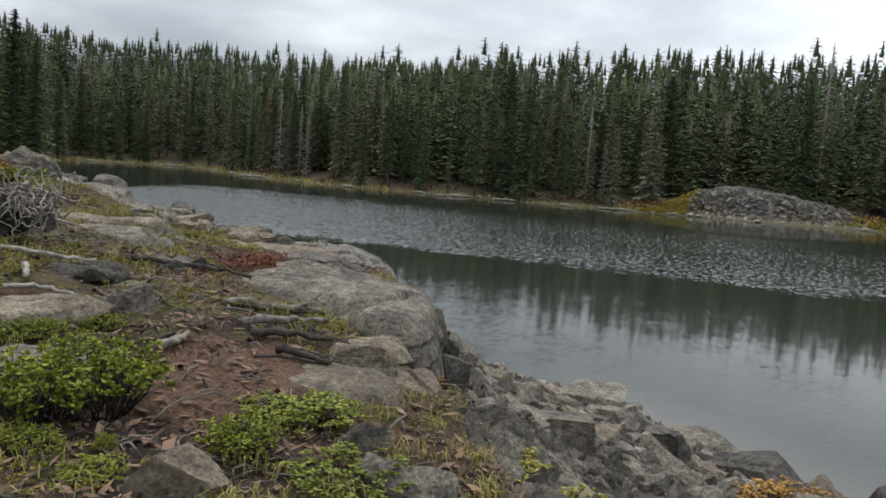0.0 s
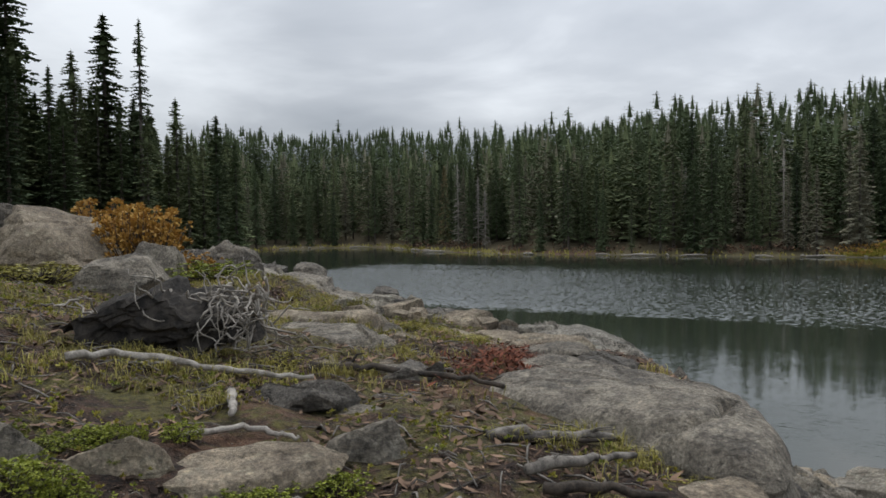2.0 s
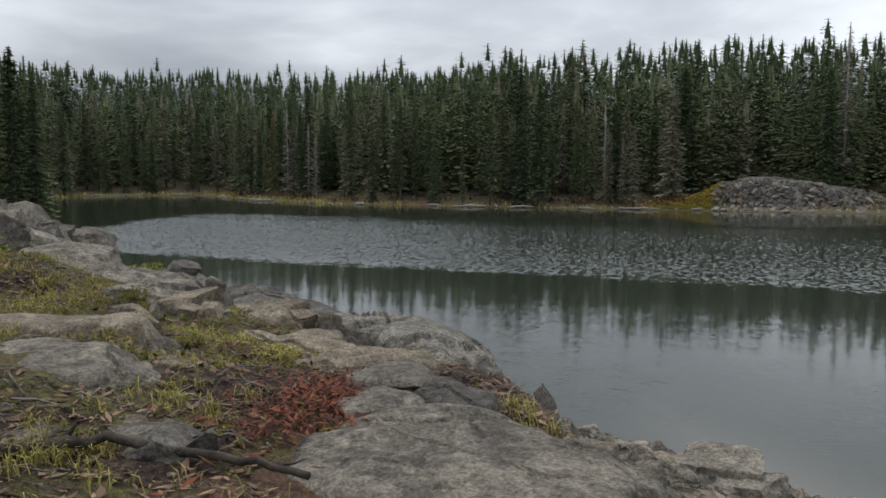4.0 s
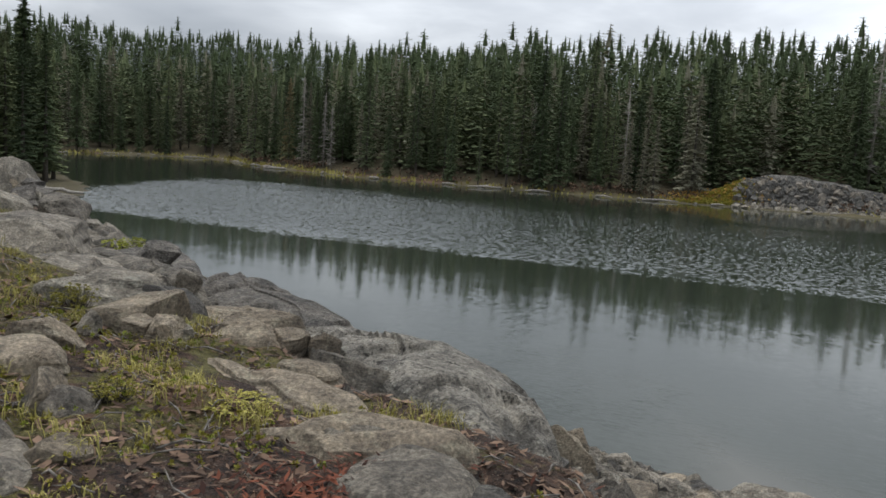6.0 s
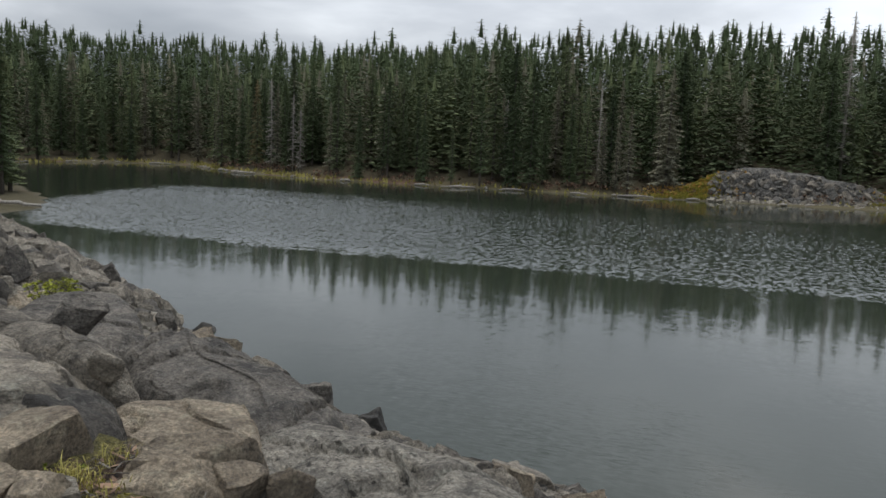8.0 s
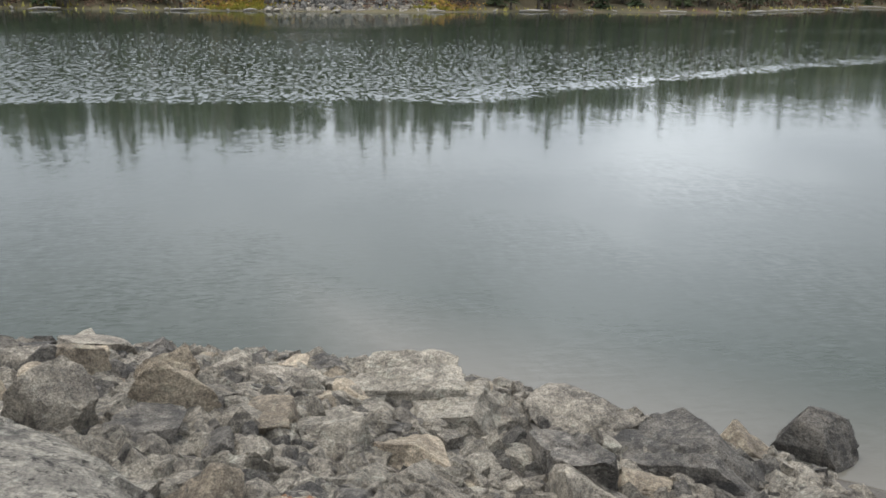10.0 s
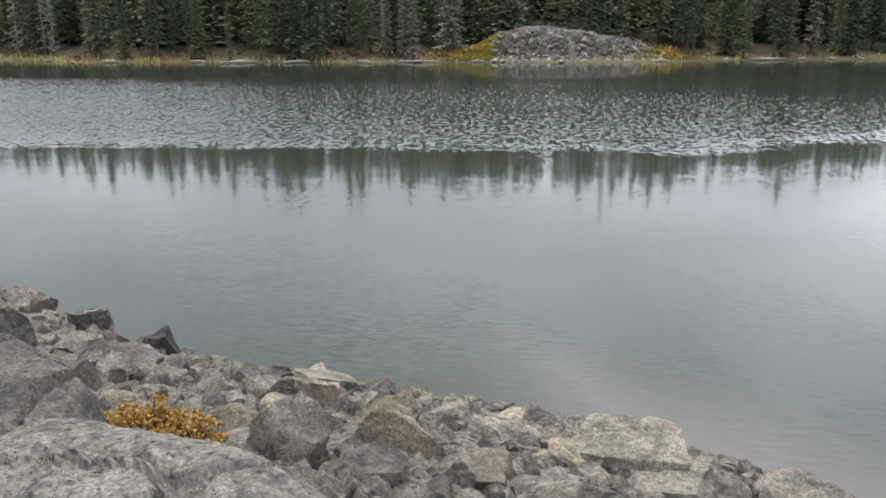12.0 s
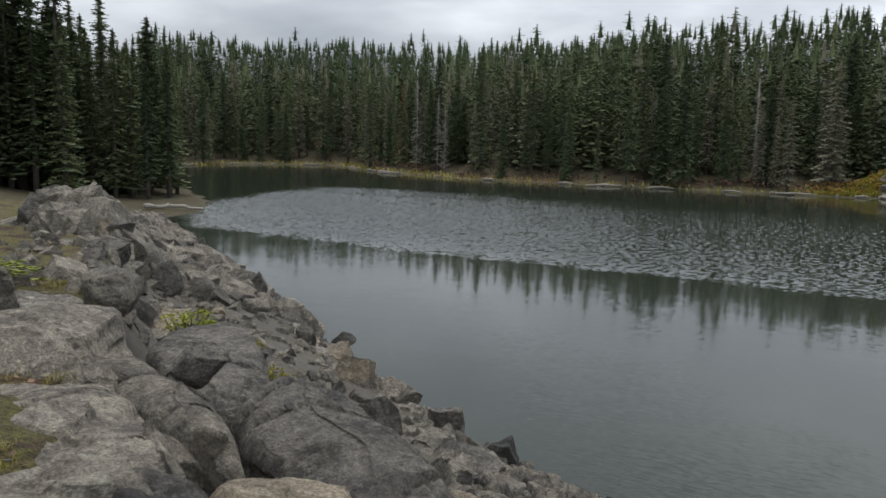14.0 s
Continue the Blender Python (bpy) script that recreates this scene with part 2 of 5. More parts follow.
def rock_material(name, dark, light, lichen=0.3, stain=0.4):
    m = material(name, 0.85)
    k = Nodes(m)
    grain = k.noise(55, 5, 0.65)
    broad = k.noise(1.9, 7, 0.68, warp=1.0)
    blotch = k.noise(4.5, 8, 0.72, warp=0.8)
    colour = k.mix(k.step(broad, 0.36, 0.62), dark, light)
    colour = k.mix(k.math("MULTIPLY", k.step(blotch, 0.52, 0.62), stain), colour, tuple(0.35 * c for c in dark))
    colour = k.mix(k.math("MULTIPLY", k.step(k.noise(11, 6, 0.7, warp=0.4), 0.56, 0.63), lichen), colour, (0.52, 0.51, 0.45))
    colour = k.mix(k.math("MULTIPLY", k.step(k.noise(19, 6, 0.7, warp=0.3), 0.56, 0.62), min(0.9, 0.3 + lichen)), colour, (0.045, 0.041, 0.036))
    crust = k.math("MULTIPLY", k.step(k.noise(8.5, 9, 0.76, warp=1.1), 0.50, 0.57), k.step(k.noise(1.3, 4, 0.6), 0.38, 0.62, 0.06, 0.2 + 0.8 * lichen))
    colour = k.mix(crust, colour, (0.036, 0.034, 0.032))
    bleach = k.math("MULTIPLY", k.step(k.noise(5.2, 8, 0.74, warp=0.9), 0.53, 0.63), 0.38)
    colour = k.mix(bleach, colour, tuple(min(0.72, 1.45 * c) for c in light))
    colour = k.mix(0.85, colour, k.mix(k.step(grain, 0.3, 0.7), (0.55, 0.55, 0.55), (1.42, 1.40, 1.36)), "MULTIPLY")
    colour = k.mix(0.8, colour, k.mix(k.step(k.noise(15, 6, 0.7, warp=0.5), 0.3, 0.68), (0.55, 0.54, 0.53), (1.25, 1.24, 1.2)), "MULTIPLY")
    tone = k.step(k.chance(), 0, 1, 0.74, 1.12)
    tint = k.n.new("ShaderNodeCombineXYZ")
    for n in range(3):
        k.put(tint.inputs[n], tone)
    colour = k.mix(1.0, colour, tint.outputs[0], "MULTIPLY")
    ledge = k.noise(3.2, 9, 0.72, k.stretch(1, 1, 3.0), 0.6)
    height = k.math("ADD", k.math("MULTIPLY", k.noise(13, 9, 0.74, warp=0.1), 0.5), k.math("MULTIPLY", ledge, 1.0))
    normal = k.bump(grain, 0.7, 0.012, k.bump(height, 1.0, 0.16))
    k.done(colour, normal, k.step(blotch, 0.3, 0.7, 0.95, 0.72))
    return m


ROCK = {
    "grey": rock_material("grey_rock", (0.20, 0.178, 0.152), (0.47, 0.42, 0.35), 0.25),
    "tan": rock_material("tan_rock", (0.29, 0.238, 0.18), (0.55, 0.46, 0.35), 0.10, 0.25),
    "dark": rock_material("dark_rock", (0.085, 0.078, 0.072), (0.27, 0.245, 0.215), 0.3),
    "pale": rock_material("pale_rock", (0.29, 0.26, 0.215), (0.56, 0.505, 0.425), 0.2, 0.35),
    "lichen": rock_material("lichen_rock", (0.19, 0.178, 0.158), (0.46, 0.425, 0.37), 0.6, 0.5),
    "outcrop": rock_material("outcrop_rock", (0.06, 0.058, 0.056), (0.21, 0.20, 0.185), 0.35, 0.6),
    "wet": rock_material("wet_rock", (0.028, 0.027, 0.025), (0.085, 0.08, 0.072), 0.1),
}
ROCK["wet"].node_tree.nodes["Principled BSDF"].inputs["Specular IOR Level"].default_value = 0.7


def ground_material():
    m = material("forest_soil", 0.95)
    k = Nodes(m)
    pos = k.place.outputs["Position"]
    x, y, z = (k.axis(pos, n) for n in range(3))
    up = k.axis(k.place.outputs["Normal"], 2)
    grain = k.noise(60, 5, 0.7)
    crumbs = k.cells(70)
    duff = k.mix(k.step(k.noise(15, 9, 0.85), 0.38, 0.68), (0.012, 0.008, 0.007), (0.17, 0.10, 0.066))
    soil = k.mix(k.step(k.noise(30, 7, 0.75), 0.3, 0.7), (0.10, 0.052, 0.031), (0.28, 0.158, 0.098))
    duff = k.mix(k.step(k.math("ADD", k.noise(1.3, 3, 0.5), k.math("MULTIPLY", k.noise(8, 5, 0.7), 0.25)), 0.68, 0.78), duff, soil)
    moss = k.mix(k.step(k.noise(22, 8, 0.75), 0.3, 0.7), (0.04, 0.037, 0.014), (0.25, 0.22, 0.066))
    patch = k.math("ADD", k.math("ADD", k.noise(1.1, 5, 0.7, warp=0.5), k.math("MULTIPLY", k.noise(9, 7, 0.75), 0.45)), k.step(x, -2.5, -6.0, 0.02, 0.12))
    near = k.mix(k.step(patch, 0.76, 0.88), duff, moss)
    near = k.mix(k.step(k.cells(34), 0.16, 0.08), near, (0.30, 0.25, 0.20))
    away = k.math("ADD", k.math("POWER", k.math("MULTIPLY_ADD", x, 1.9, 2.9), 2.0), k.math("POWER", k.math("MULTIPLY_ADD", y, 1.25, -6.1), 2.0))
    trodden = k.mix(k.step(k.noise(34, 7, 0.75), 0.3, 0.7), (0.12, 0.066, 0.038), (0.33, 0.19, 0.115))
    near = k.mix(k.step(k.math("ADD", away, k.math("MULTIPLY", k.noise(5, 5, 0.7), 1.2)), 1.5, 1.0), near, trodden)
    stony = k.mix(k.noise(7, 7, 0.7), (0.06, 0.055, 0.05), (0.27, 0.245, 0.21))
    near = k.mix(k.step(up, 0.93, 0.80), near, stony)
    near = k.mix(k.math("MULTIPLY", k.step(z, 3.3, 2.5), k.step(k.noise(2.0, 4), 0.35, 0.6, 0.7, 1.0)), near, stony)
    near = k.mix(k.step(x, -24.0, -34.0), near, k.mix(k.noise(1.1, 6, 0.7), (0.035, 0.03, 0.018), (0.13, 0.11, 0.05)))
    floor = k.mix(k.noise(1.5, 6, 0.7), (0.03, 0.026, 0.014), (0.11, 0.085, 0.04))
    strip = k.mix(k.noise(0.5, 6, 0.7), (0.06, 0.05, 0.028), (0.15, 0.125, 0.055))
    strip = k.mix(k.step(k.noise(0.13, 4, 0.6), 0.52, 0.62), strip, (0.13, 0.075, 0.045))
    far = k.mix(k.step(k.math("ADD", z, k.math("MULTIPLY", k.noise(0.3, 4), 1.2)), 0.85, 1.35), strip, floor)
    side = k.math("MULTIPLY_ADD", x, 0.55, k.math("MULTIPLY", y, 0.835))
    colour = k.mix(k.step(side, 15.5, 19), near, far)
    bed = k.mix(k.noise(1.2, 5, 0.65), (0.045, 0.04, 0.028), (0.16, 0.14, 0.095))
    colour = k.mix(k.step(z, 0.10, -0.05), colour, bed)
    colour = k.mix(0.4, colour, k.mix(grain, (0.5, 0.5, 0.5), (1.5, 1.5, 1.5)), "MULTIPLY")
    k.done(colour, k.bump(crumbs, 0.6, 0.012, k.bump(k.noise(16, 9, 0.78), 1.0, 0.07)))
    return m


def water_material():
    m = material("lake_water", 0.05)
    k = Nodes(m)
    pos = k.place.outputs["Position"]
    x, y = k.axis(pos, 0), k.axis(pos, 1)
    wander = k.math("MULTIPLY", k.math("SUBTRACT", k.noise(0.09, 3), 0.5), 9.0)
    edge = k.math("ADD", k.math("MULTIPLY_ADD", k.math("MAXIMUM", k.math("SUBTRACT", x, 4.0), 0.0), 0.5, 43.0), k.math("MULTIPLY", wander, 0.3))
    past = k.step(k.math("ADD", k.math("SUBTRACT", y, edge), k.math("MULTIPLY", k.math("SUBTRACT", k.noise(0.5, 4, 0.6, k.stretch(0.5, 1.5, 1)), 0.5), 5.0)), -0.8, 4.0)
    out = k.step(k.math("SUBTRACT", k.math("ADD", y, wander), k.math("MULTIPLY_ADD", x, 0.1, 84.0)), -6.0, 8.0, 1.0, 0.0)
    left = k.step(k.math("MULTIPLY_ADD", y, 0.35, x), -38.0, -30.0)
    windy = k.math("MULTIPLY", k.math("MULTIPLY", past, out), left)
    gust = k.math("MULTIPLY", k.math("MULTIPLY", windy, k.step(k.math("MULTIPLY_ADD", y, 0.3, x), -22.0, 22.0, 1.0, 0.72)), k.step(k.noise(0.06, 4, 0.6, k.stretch(0.5, 1.6, 1)), 0.30, 0.60, 0.5, 1.0))
    fine = k.noise(4.5, 3, 0.55, k.stretch(0.7, 1.5, 1), 0.3)
    swell = k.noise(0.5, 2, 0.5, k.stretch(0.8, 1.3, 1))
    catspaw = k.step(k.noise(0.16, 3, 0.6, k.stretch(1.0, 0.7, 1)), 0.42, 0.62, 0.25, 1.0)
    depth = k.step(k.math("MULTIPLY_ADD", x, 0.55, k.math("MULTIPLY", y, 0.835)), 13.2, 18.0)
    depth = k.math("MAXIMUM", depth, k.step(x, 1.0, -4.0))
    close = k.math("MULTIPLY", k.step(k.math("MULTIPLY_ADD", x, 0.55, k.math("MULTIPLY", y, 0.835)), 13.5, 26.0, 1.0, 0.0), k.step(x, -14.0, -3.0))
    n1 = k.bump(swell, 0.035, 0.10)
    n2 = k.bump(fine, k.math("MULTIPLY", catspaw, k.math("MULTIPLY_ADD", close, 0.45, 0.08)), 0.03, n1)
    facets = k.n.new("ShaderNodeTexNoise")
    facets.inputs["Scale"].default_value, facets.inputs["Detail"].default_value = 9.0, 2.5
    facets.inputs["Roughness"].default_value, facets.inputs["Distortion"].default_value = 0.6, 0.3
    k.l.new(k.stretch(0.5, 0.32, 1), facets.inputs["Vector"])
    tilt = k.n.new("ShaderNodeVectorMath")
    tilt.operation = "MULTIPLY_ADD"
    k.l.new(facets.outputs[1], tilt.inputs[0])
    tilt.inputs[1].default_value, tilt.inputs[2].default_value = (1.15, 1.5, 0), (-0.58, -0.92, 0)
    sway = k.n.new("ShaderNodeVectorMath")
    sway.operation = "SCALE"
    k.l.new(tilt.outputs[0], sway.inputs[0])
    k.l.new(k.math("MULTIPLY_ADD", gust, 0.97, k.math("MULTIPLY", catspaw, k.math("MULTIPLY_ADD", close, 0.12, 0.034))), sway.inputs["Scale"])
    # only the crests of the ruffled band catch the sky; they thin out towards the far shore and down the lake
    crest = k.noise(3.6, 4, 0.72, k.stretch(0.85, 0.50, 1), 0.2)
    few = k.math("ADD", k.step(k.math("MULTIPLY_ADD", y, 0.3, x), -34.0, 8.0, 0.27, 0.52), k.math("ADD", k.step(y, 58.0, 88.0, 0.0, 0.06), k.step(k.math("MULTIPLY_ADD", y, 0.3, x), 18.0, 44.0, 0.0, 0.06)))
    lit = k.step(k.math("SUBTRACT", crest, few), -0.06, 0.07, 0.06, 1.0)
    sharp = k.n.new("ShaderNodeVectorMath")
    sharp.operation = "SCALE"
    k.l.new(sway.outputs[0], sharp.inputs[0])
    k.l.new(k.math("MULTIPLY_ADD", windy, k.math("SUBTRACT", lit, 1.0), 1.0), sharp.inputs["Scale"])
    sway = sharp
    total = k.n.new("ShaderNodeVectorMath")
    k.l.new(n2, total.inputs[0])
    k.l.new(sway.outputs[0], total.inputs[1])
    unit = k.n.new("ShaderNodeVectorMath")
    unit.operation = "NORMALIZE"
    k.l.new(total.outputs[0], unit.inputs[0])
    n3 = unit.outputs[0]
    shallow = k.mix(k.noise(0.35, 4), (0.125, 0.112, 0.094), (0.18, 0.162, 0.138))
    k.done(k.mix(depth, shallow, k.mix(k.noise(0.05, 3), (0.021, 0.030, 0.019), (0.040, 0.046, 0.035))), n3, 0.068)
    k.bsdf.inputs["IOR"].default_value = 1.333
    return m


def leaf_material(name, a, b, rough=0.55):
    m = material(name, rough)
    k = Nodes(m)
    colour = k.mix(k.island(), a, b)
    colour = k.mix(k.step(k.noise(1.4, 3), 0.35, 0.7, 0.0, 0.5), colour, tuple(0.5 * c for c in a))
    k.done(colour)
    k.bsdf.inputs["Specular IOR Level"].default_value = 0.25
    return m


def needle_material(name, a, b, fade=0.6):
    m = material(name, 0.9)
    k = Nodes(m)
    colour = k.mix(k.chance(), a, b)
    colour = k.mix(k.step(k.noise(0.28, 1, 0.5, k.stretch(1, 1, 0.06)), 0.42, 0.66, 0.0, 0.4 + fade), colour, tuple(1.7 * c for c in b))
    colour = k.mix(k.step(k.island(), 0, 1, 0.0, 0.45), colour, tuple(1.5 * c for c in b))
    colour = k.mix(k.step(k.noise(0.5, 4, 0.7, k.stretch(1, 1, 0.4)), 0.52, 0.72, 0.0, fade), colour, (0.13, 0.12, 0.085))
    k.done(colour)
    k.bsdf.inputs["Specular IOR Level"].default_value = 0.15
    return m


def bark_material(name, a, b):
    m = material(name, 0.9)
    k = Nodes(m)
    grain = k.noise(30, 6, 0.7, k.stretch(1, 1, 0.4))
    colour = k.mix(k.step(k.noise(14, 5, 0.7), 0.35, 0.65), a, b)
    k.done(k.mix(0.5, colour, k.mix(grain, (0.4, 0.4, 0.4), (1.5, 1.5, 1.5)), "MULTIPLY"), k.bump(grain, 0.8, 0.02))
    return m


GROUND, WATER = ground_material(), water_material()
NEEDLES = {
    "dark": needle_material("dark_needles", (0.058, 0.080, 0.046), (0.088, 0.114, 0.057), 0.3),
    "mid": needle_material("green_needles", (0.09, 0.114, 0.06), (0.14, 0.163, 0.084)),
    "pale": needle_material("pale_needles", (0.15, 0.148, 0.105), (0.20, 0.19, 0.135)),
    "yellow": needle_material("yellowing_needles", (0.15, 0.12, 0.06), (0.18, 0.15, 0.08)),
    "dead": needle_material("dead_twigs", (0.19, 0.175, 0.15), (0.27, 0.25, 0.22)),
}
LEAF = {
    "g": leaf_material("green_leaves", (0.12, 0.155, 0.02), (0.36, 0.385, 0.05)),
    "l": leaf_material("olive_leaves", (0.20, 0.19, 0.03), (0.46, 0.40, 0.075)),
    "y": leaf_material("lime_leaves", (0.30, 0.34, 0.04), (0.46, 0.46, 0.07)),
    "o": leaf_material("orange_leaves", (0.36, 0.18, 0.035), (0.60, 0.38, 0.10)),
    "r": leaf_material("red_bark_chips", (0.035, 0.016, 0.012), (0.27, 0.09, 0.05), 0.9),
    "b": leaf_material("brown_litter", (0.02, 0.012, 0.010), (0.36, 0.235, 0.16), 0.9),
    "s": leaf_material("straw_grass", (0.26, 0.23, 0.06), (0.50, 0.44, 0.14), 0.8),
}
BARK = {
    "bark_pale": bark_material("bleached_wood", (0.20, 0.18, 0.155), (0.48, 0.44, 0.39)),
    "bark_grey": bark_material("grey_bark", (0.09, 0.08, 0.07), (0.30, 0.27, 0.235)),
    "bark_dark": bark_material("dark_bark", (0.022, 0.018, 0.015), (0.085, 0.066, 0.05)),
    "rotten": bark_material("black_rotten_wood", (0.010, 0.009, 0.008), (0.055, 0.047, 0.040)),
    "bark_red": bark_material("reddish_rotten_wood", (0.10, 0.045, 0.025), (0.33, 0.17, 0.085)),
    "trunk": bark_material("trunk_bark", (0.07, 0.06, 0.052), (0.22, 0.195, 0.17)),
}

# ---- builders ----
def mesh_from(name, verts, faces, mat, smoothed=False):
    """A mesh from an array of points and an array of triangles or quads."""
    verts, faces = np.asarray(verts, np.float32), np.asarray(faces, np.int32)
    me = bpy.data.meshes.new(name)
    sides = faces.shape[1]
    me.vertices.add(len(verts))
    me.vertices.foreach_set("co", verts.ravel())
    me.loops.add(faces.size)
    me.loops.foreach_set("vertex_index", faces.ravel())
    me.polygons.add(len(faces))
    me.polygons.foreach_set("loop_start", np.arange(0, faces.size, sides, dtype=np.int32))
    me.polygons.foreach_set("use_smooth", np.full(len(faces), smoothed))
    me.update(calc_edges=True)
    me.materials.append(mat)
    return me


def part(name, me, parent, label=""):
    ob = new(name, me)
    ob.parent = parent
    return tagged(ob, label)


class Bits:
    """Gathers many small shapes into one mesh."""

    def __init__(self):
        self.v, self.f, self.n = [], [], 0

    def add(self, verts, faces):
        self.v.append(np.asarray(verts, float))
        self.f.append(np.asarray(faces, int) + self.n)
        self.n += len(verts)

    def mesh(self, name, mat, smoothed=False):
        return mesh_from(name, np.concatenate(self.v), np.concatenate(self.f), mat, smoothed)


def tube(points, radii, sides=7):
    """A bent tapered rod: points, and quads split in triangles, with closed ends."""
    points, radii = np.asarray(points, float), np.asarray(radii, float)
    ways = np.gradient(points, axis=0)
    ways /= np.linalg.norm(ways, axis=1)[:, None] + 1e-9
    verts, faces = [], []
    for p, w, r in zip(points, ways, radii):
        a = np.cross(w, (0.3, 0.2, 1.0) if abs(w[2]) < 0.9 else (1.0, 0.1, 0))
        a /= np.linalg.norm(a)
        b = np.cross(w, a)
        for k in range(sides):
            c = 2 * math.pi * k / sides
            verts.append(p + r * (a * math.cos(c) + b * math.sin(c)))
    for i in range(len(points) - 1):
        for k in range(sides):
            p, q = i * sides + k, i * sides + (k + 1) % sides
            faces += [(p, q, q + sides), (p, q + sides, p + sides)]
    end = len(points) * sides
    verts += [points[0], points[-1]]
    for k in range(sides):
        faces += [(end, (k + 1) % sides, k), (end + 1, end - sides + k, end - sides + (k + 1) % sides)]
    return np.array(verts), np.array(faces)


def ball(level):
    bm = bmesh.new()
    bmesh.ops.create_icosphere(bm, subdivisions=level, radius=1)
    bm.verts.ensure_lookup_table()
    v = np.array([p.co[:] for p in bm.verts])
    f = np.array([[p.index for p in q.verts] for q in bm.faces])
    bm.free()
    return v, f


BALLS = {n: ball(n) for n in (1, 2, 3, 4, 5)}


def rock_shape(style, seed, level):
    """A stone about 2 across: a ball cut by planes, stepped in layers, cracked and roughened."""
    rng = np.random.default_rng(seed)
    v, f = BALLS[level]
    v = v.copy()
    cuts, deep, rough = {"angular": (11, (0.42, 0.72), 0.025), "round": (22, (0.66, 0.95), 0.06), "slab": (18, (0.6, 0.94), 0.07), "flat": (13, (0.45, 0.9), 0.04)}[style]
    normals = rng.normal(size=(cuts, 3))
    if style == "angular":
        normals[:, 2] *= 0.75
    if style in ("slab", "flat"):
        normals[:3] = rng.normal(size=(3, 3)) * 0.16 + (0, 0, 1)
    if style == "angular":
        turned = np.linalg.qr(rng.normal(size=(3, 3)) * 0.5 + np.eye(3))[0]
        normals[:6] = np.concatenate([turned, -turned]) + rng.normal(size=(6, 3)) * 0.16
    normals /= np.linalg.norm(normals, axis=1)[:, None]
    for n, d in zip(normals, rng.uniform(*deep, cuts)):
        over = np.maximum(v @ n - d, 0)
        v -= over[:, None] * n
    o = rng.uniform(0, 90, 3)
    away = v / (np.linalg.norm(v, axis=1)[:, None] + 1e-9)
    push = rough * soft_noise(v[:, 0] * 1.6 + o[0], v[:, 1] * 1.6 + o[1], v[:, 2] * 1.6 + o[2], 2)
    push += 0.45 * rough * soft_noise(v[:, 0] * 6 + o[1], v[:, 1] * 6 + o[2], v[:, 2] * 6 + o[0], 3)
    tilt = normals[0] if style in ("slab", "flat") else np.array([0.25, 0.15, 0.95])
    layer = (v @ tilt) * 4.2 + 0.7 * soft_noise(v[:, 0] * 1.5 + o[2], v[:, 1] * 1.5, o[0], 2)
    strength = {"angular": 0.05, "round": 0.06, "slab": 0.085, "flat": 0.06}[style]
    saw = layer - np.floor(layer)
    push -= strength * saw * smooth(1.0, 0.9, saw) * smooth(-0.15, 0.15, soft_noise(v[:, 0] * 1.2 + o[1], v[:, 1] * 1.2, v[:, 2] * 2 + o[2], 2))
    for _ in range(2):
        n = rng.normal(size=3) * (1, 1, 0.35)
        n /= np.linalg.norm(n)
        off = v @ n - rng.uniform(-0.4, 0.4) + 0.10 * soft_noise(v[:, 0] * 2.5 + o[0], v[:, 1] * 2.5, v[:, 2] * 2.5, 2)
        push -= 0.06 * np.exp(-((off / 0.045) ** 2))
    v = v + away * push[:, None]
    low, high = v.min(0), v.max(0)
    return (v - (low + high) / 2) / ((high - low) / 2), f


TONES = {"grey": "grey", "tan": "tan-brown", "dark": "dark grey", "pale": "pale grey", "lichen": "lichen-spotted grey", "wet": "dark wet"}
SHAPES = {"angular": "angular", "round": "rounded weathered", "slab": "broad layered", "flat": "flat-topped"}
KEPT_SPOTS = []
serial = [100]


def boulder(x, y, z, w, d, h, turn, style, tone, name="boulder", label="", group="", lean=0.0):
    """A stone that stands with its foot at z, w wide, d deep and h high."""
    serial[0] += 1
    v, f = rock_shape(style, serial[0], 5 if w > 1.1 else 4 if w > 0.3 else 3)
    if h < 1:
        # set in the ground: broad at the foot, with a buried skirt
        up = (v[:, 2] + 0.2) / 1.2
        v[:, 2] = np.where(up > 0, 2 * up - 1, -1 + 2.5 * up)
    v = v * (w / 2, d / 2, h / 2) + (0, 0, h / 2)
    o = 3.7 * serial[0]
    bumpy = min(0.035, 0.04 * w) * soft_noise(v[:, 0] * 3.5 + o, v[:, 1] * 3.5, v[:, 2] * 3.5, 5)
    v = v + bumpy[:, None] * np.array([0.7, 0.7, 1.0])
    me = mesh_from(name, v, f, ROCK[tone], True)
    me.set_sharp_from_angle(angle=radians(38))
    ob = new(name, me)
    ob.matrix_world = pose(x, y, z, lean * 0.6, lean, turn)
    tagged(ob, label or f"{TONES[tone]} {SHAPES[style]} {name.replace('_', ' ')} on the lake bank", "rock", group)
    if d > 1.5 * w:
        for k in (-0.3, 0.0, 0.3):
            KEPT_SPOTS.append((x - k * d * math.sin(radians(turn)), y + k * d * math.cos(radians(turn)), 0.5 * w))
    else:
        KEPT_SPOTS.append((x, y, 0.25 * (w + d)))
    return ob


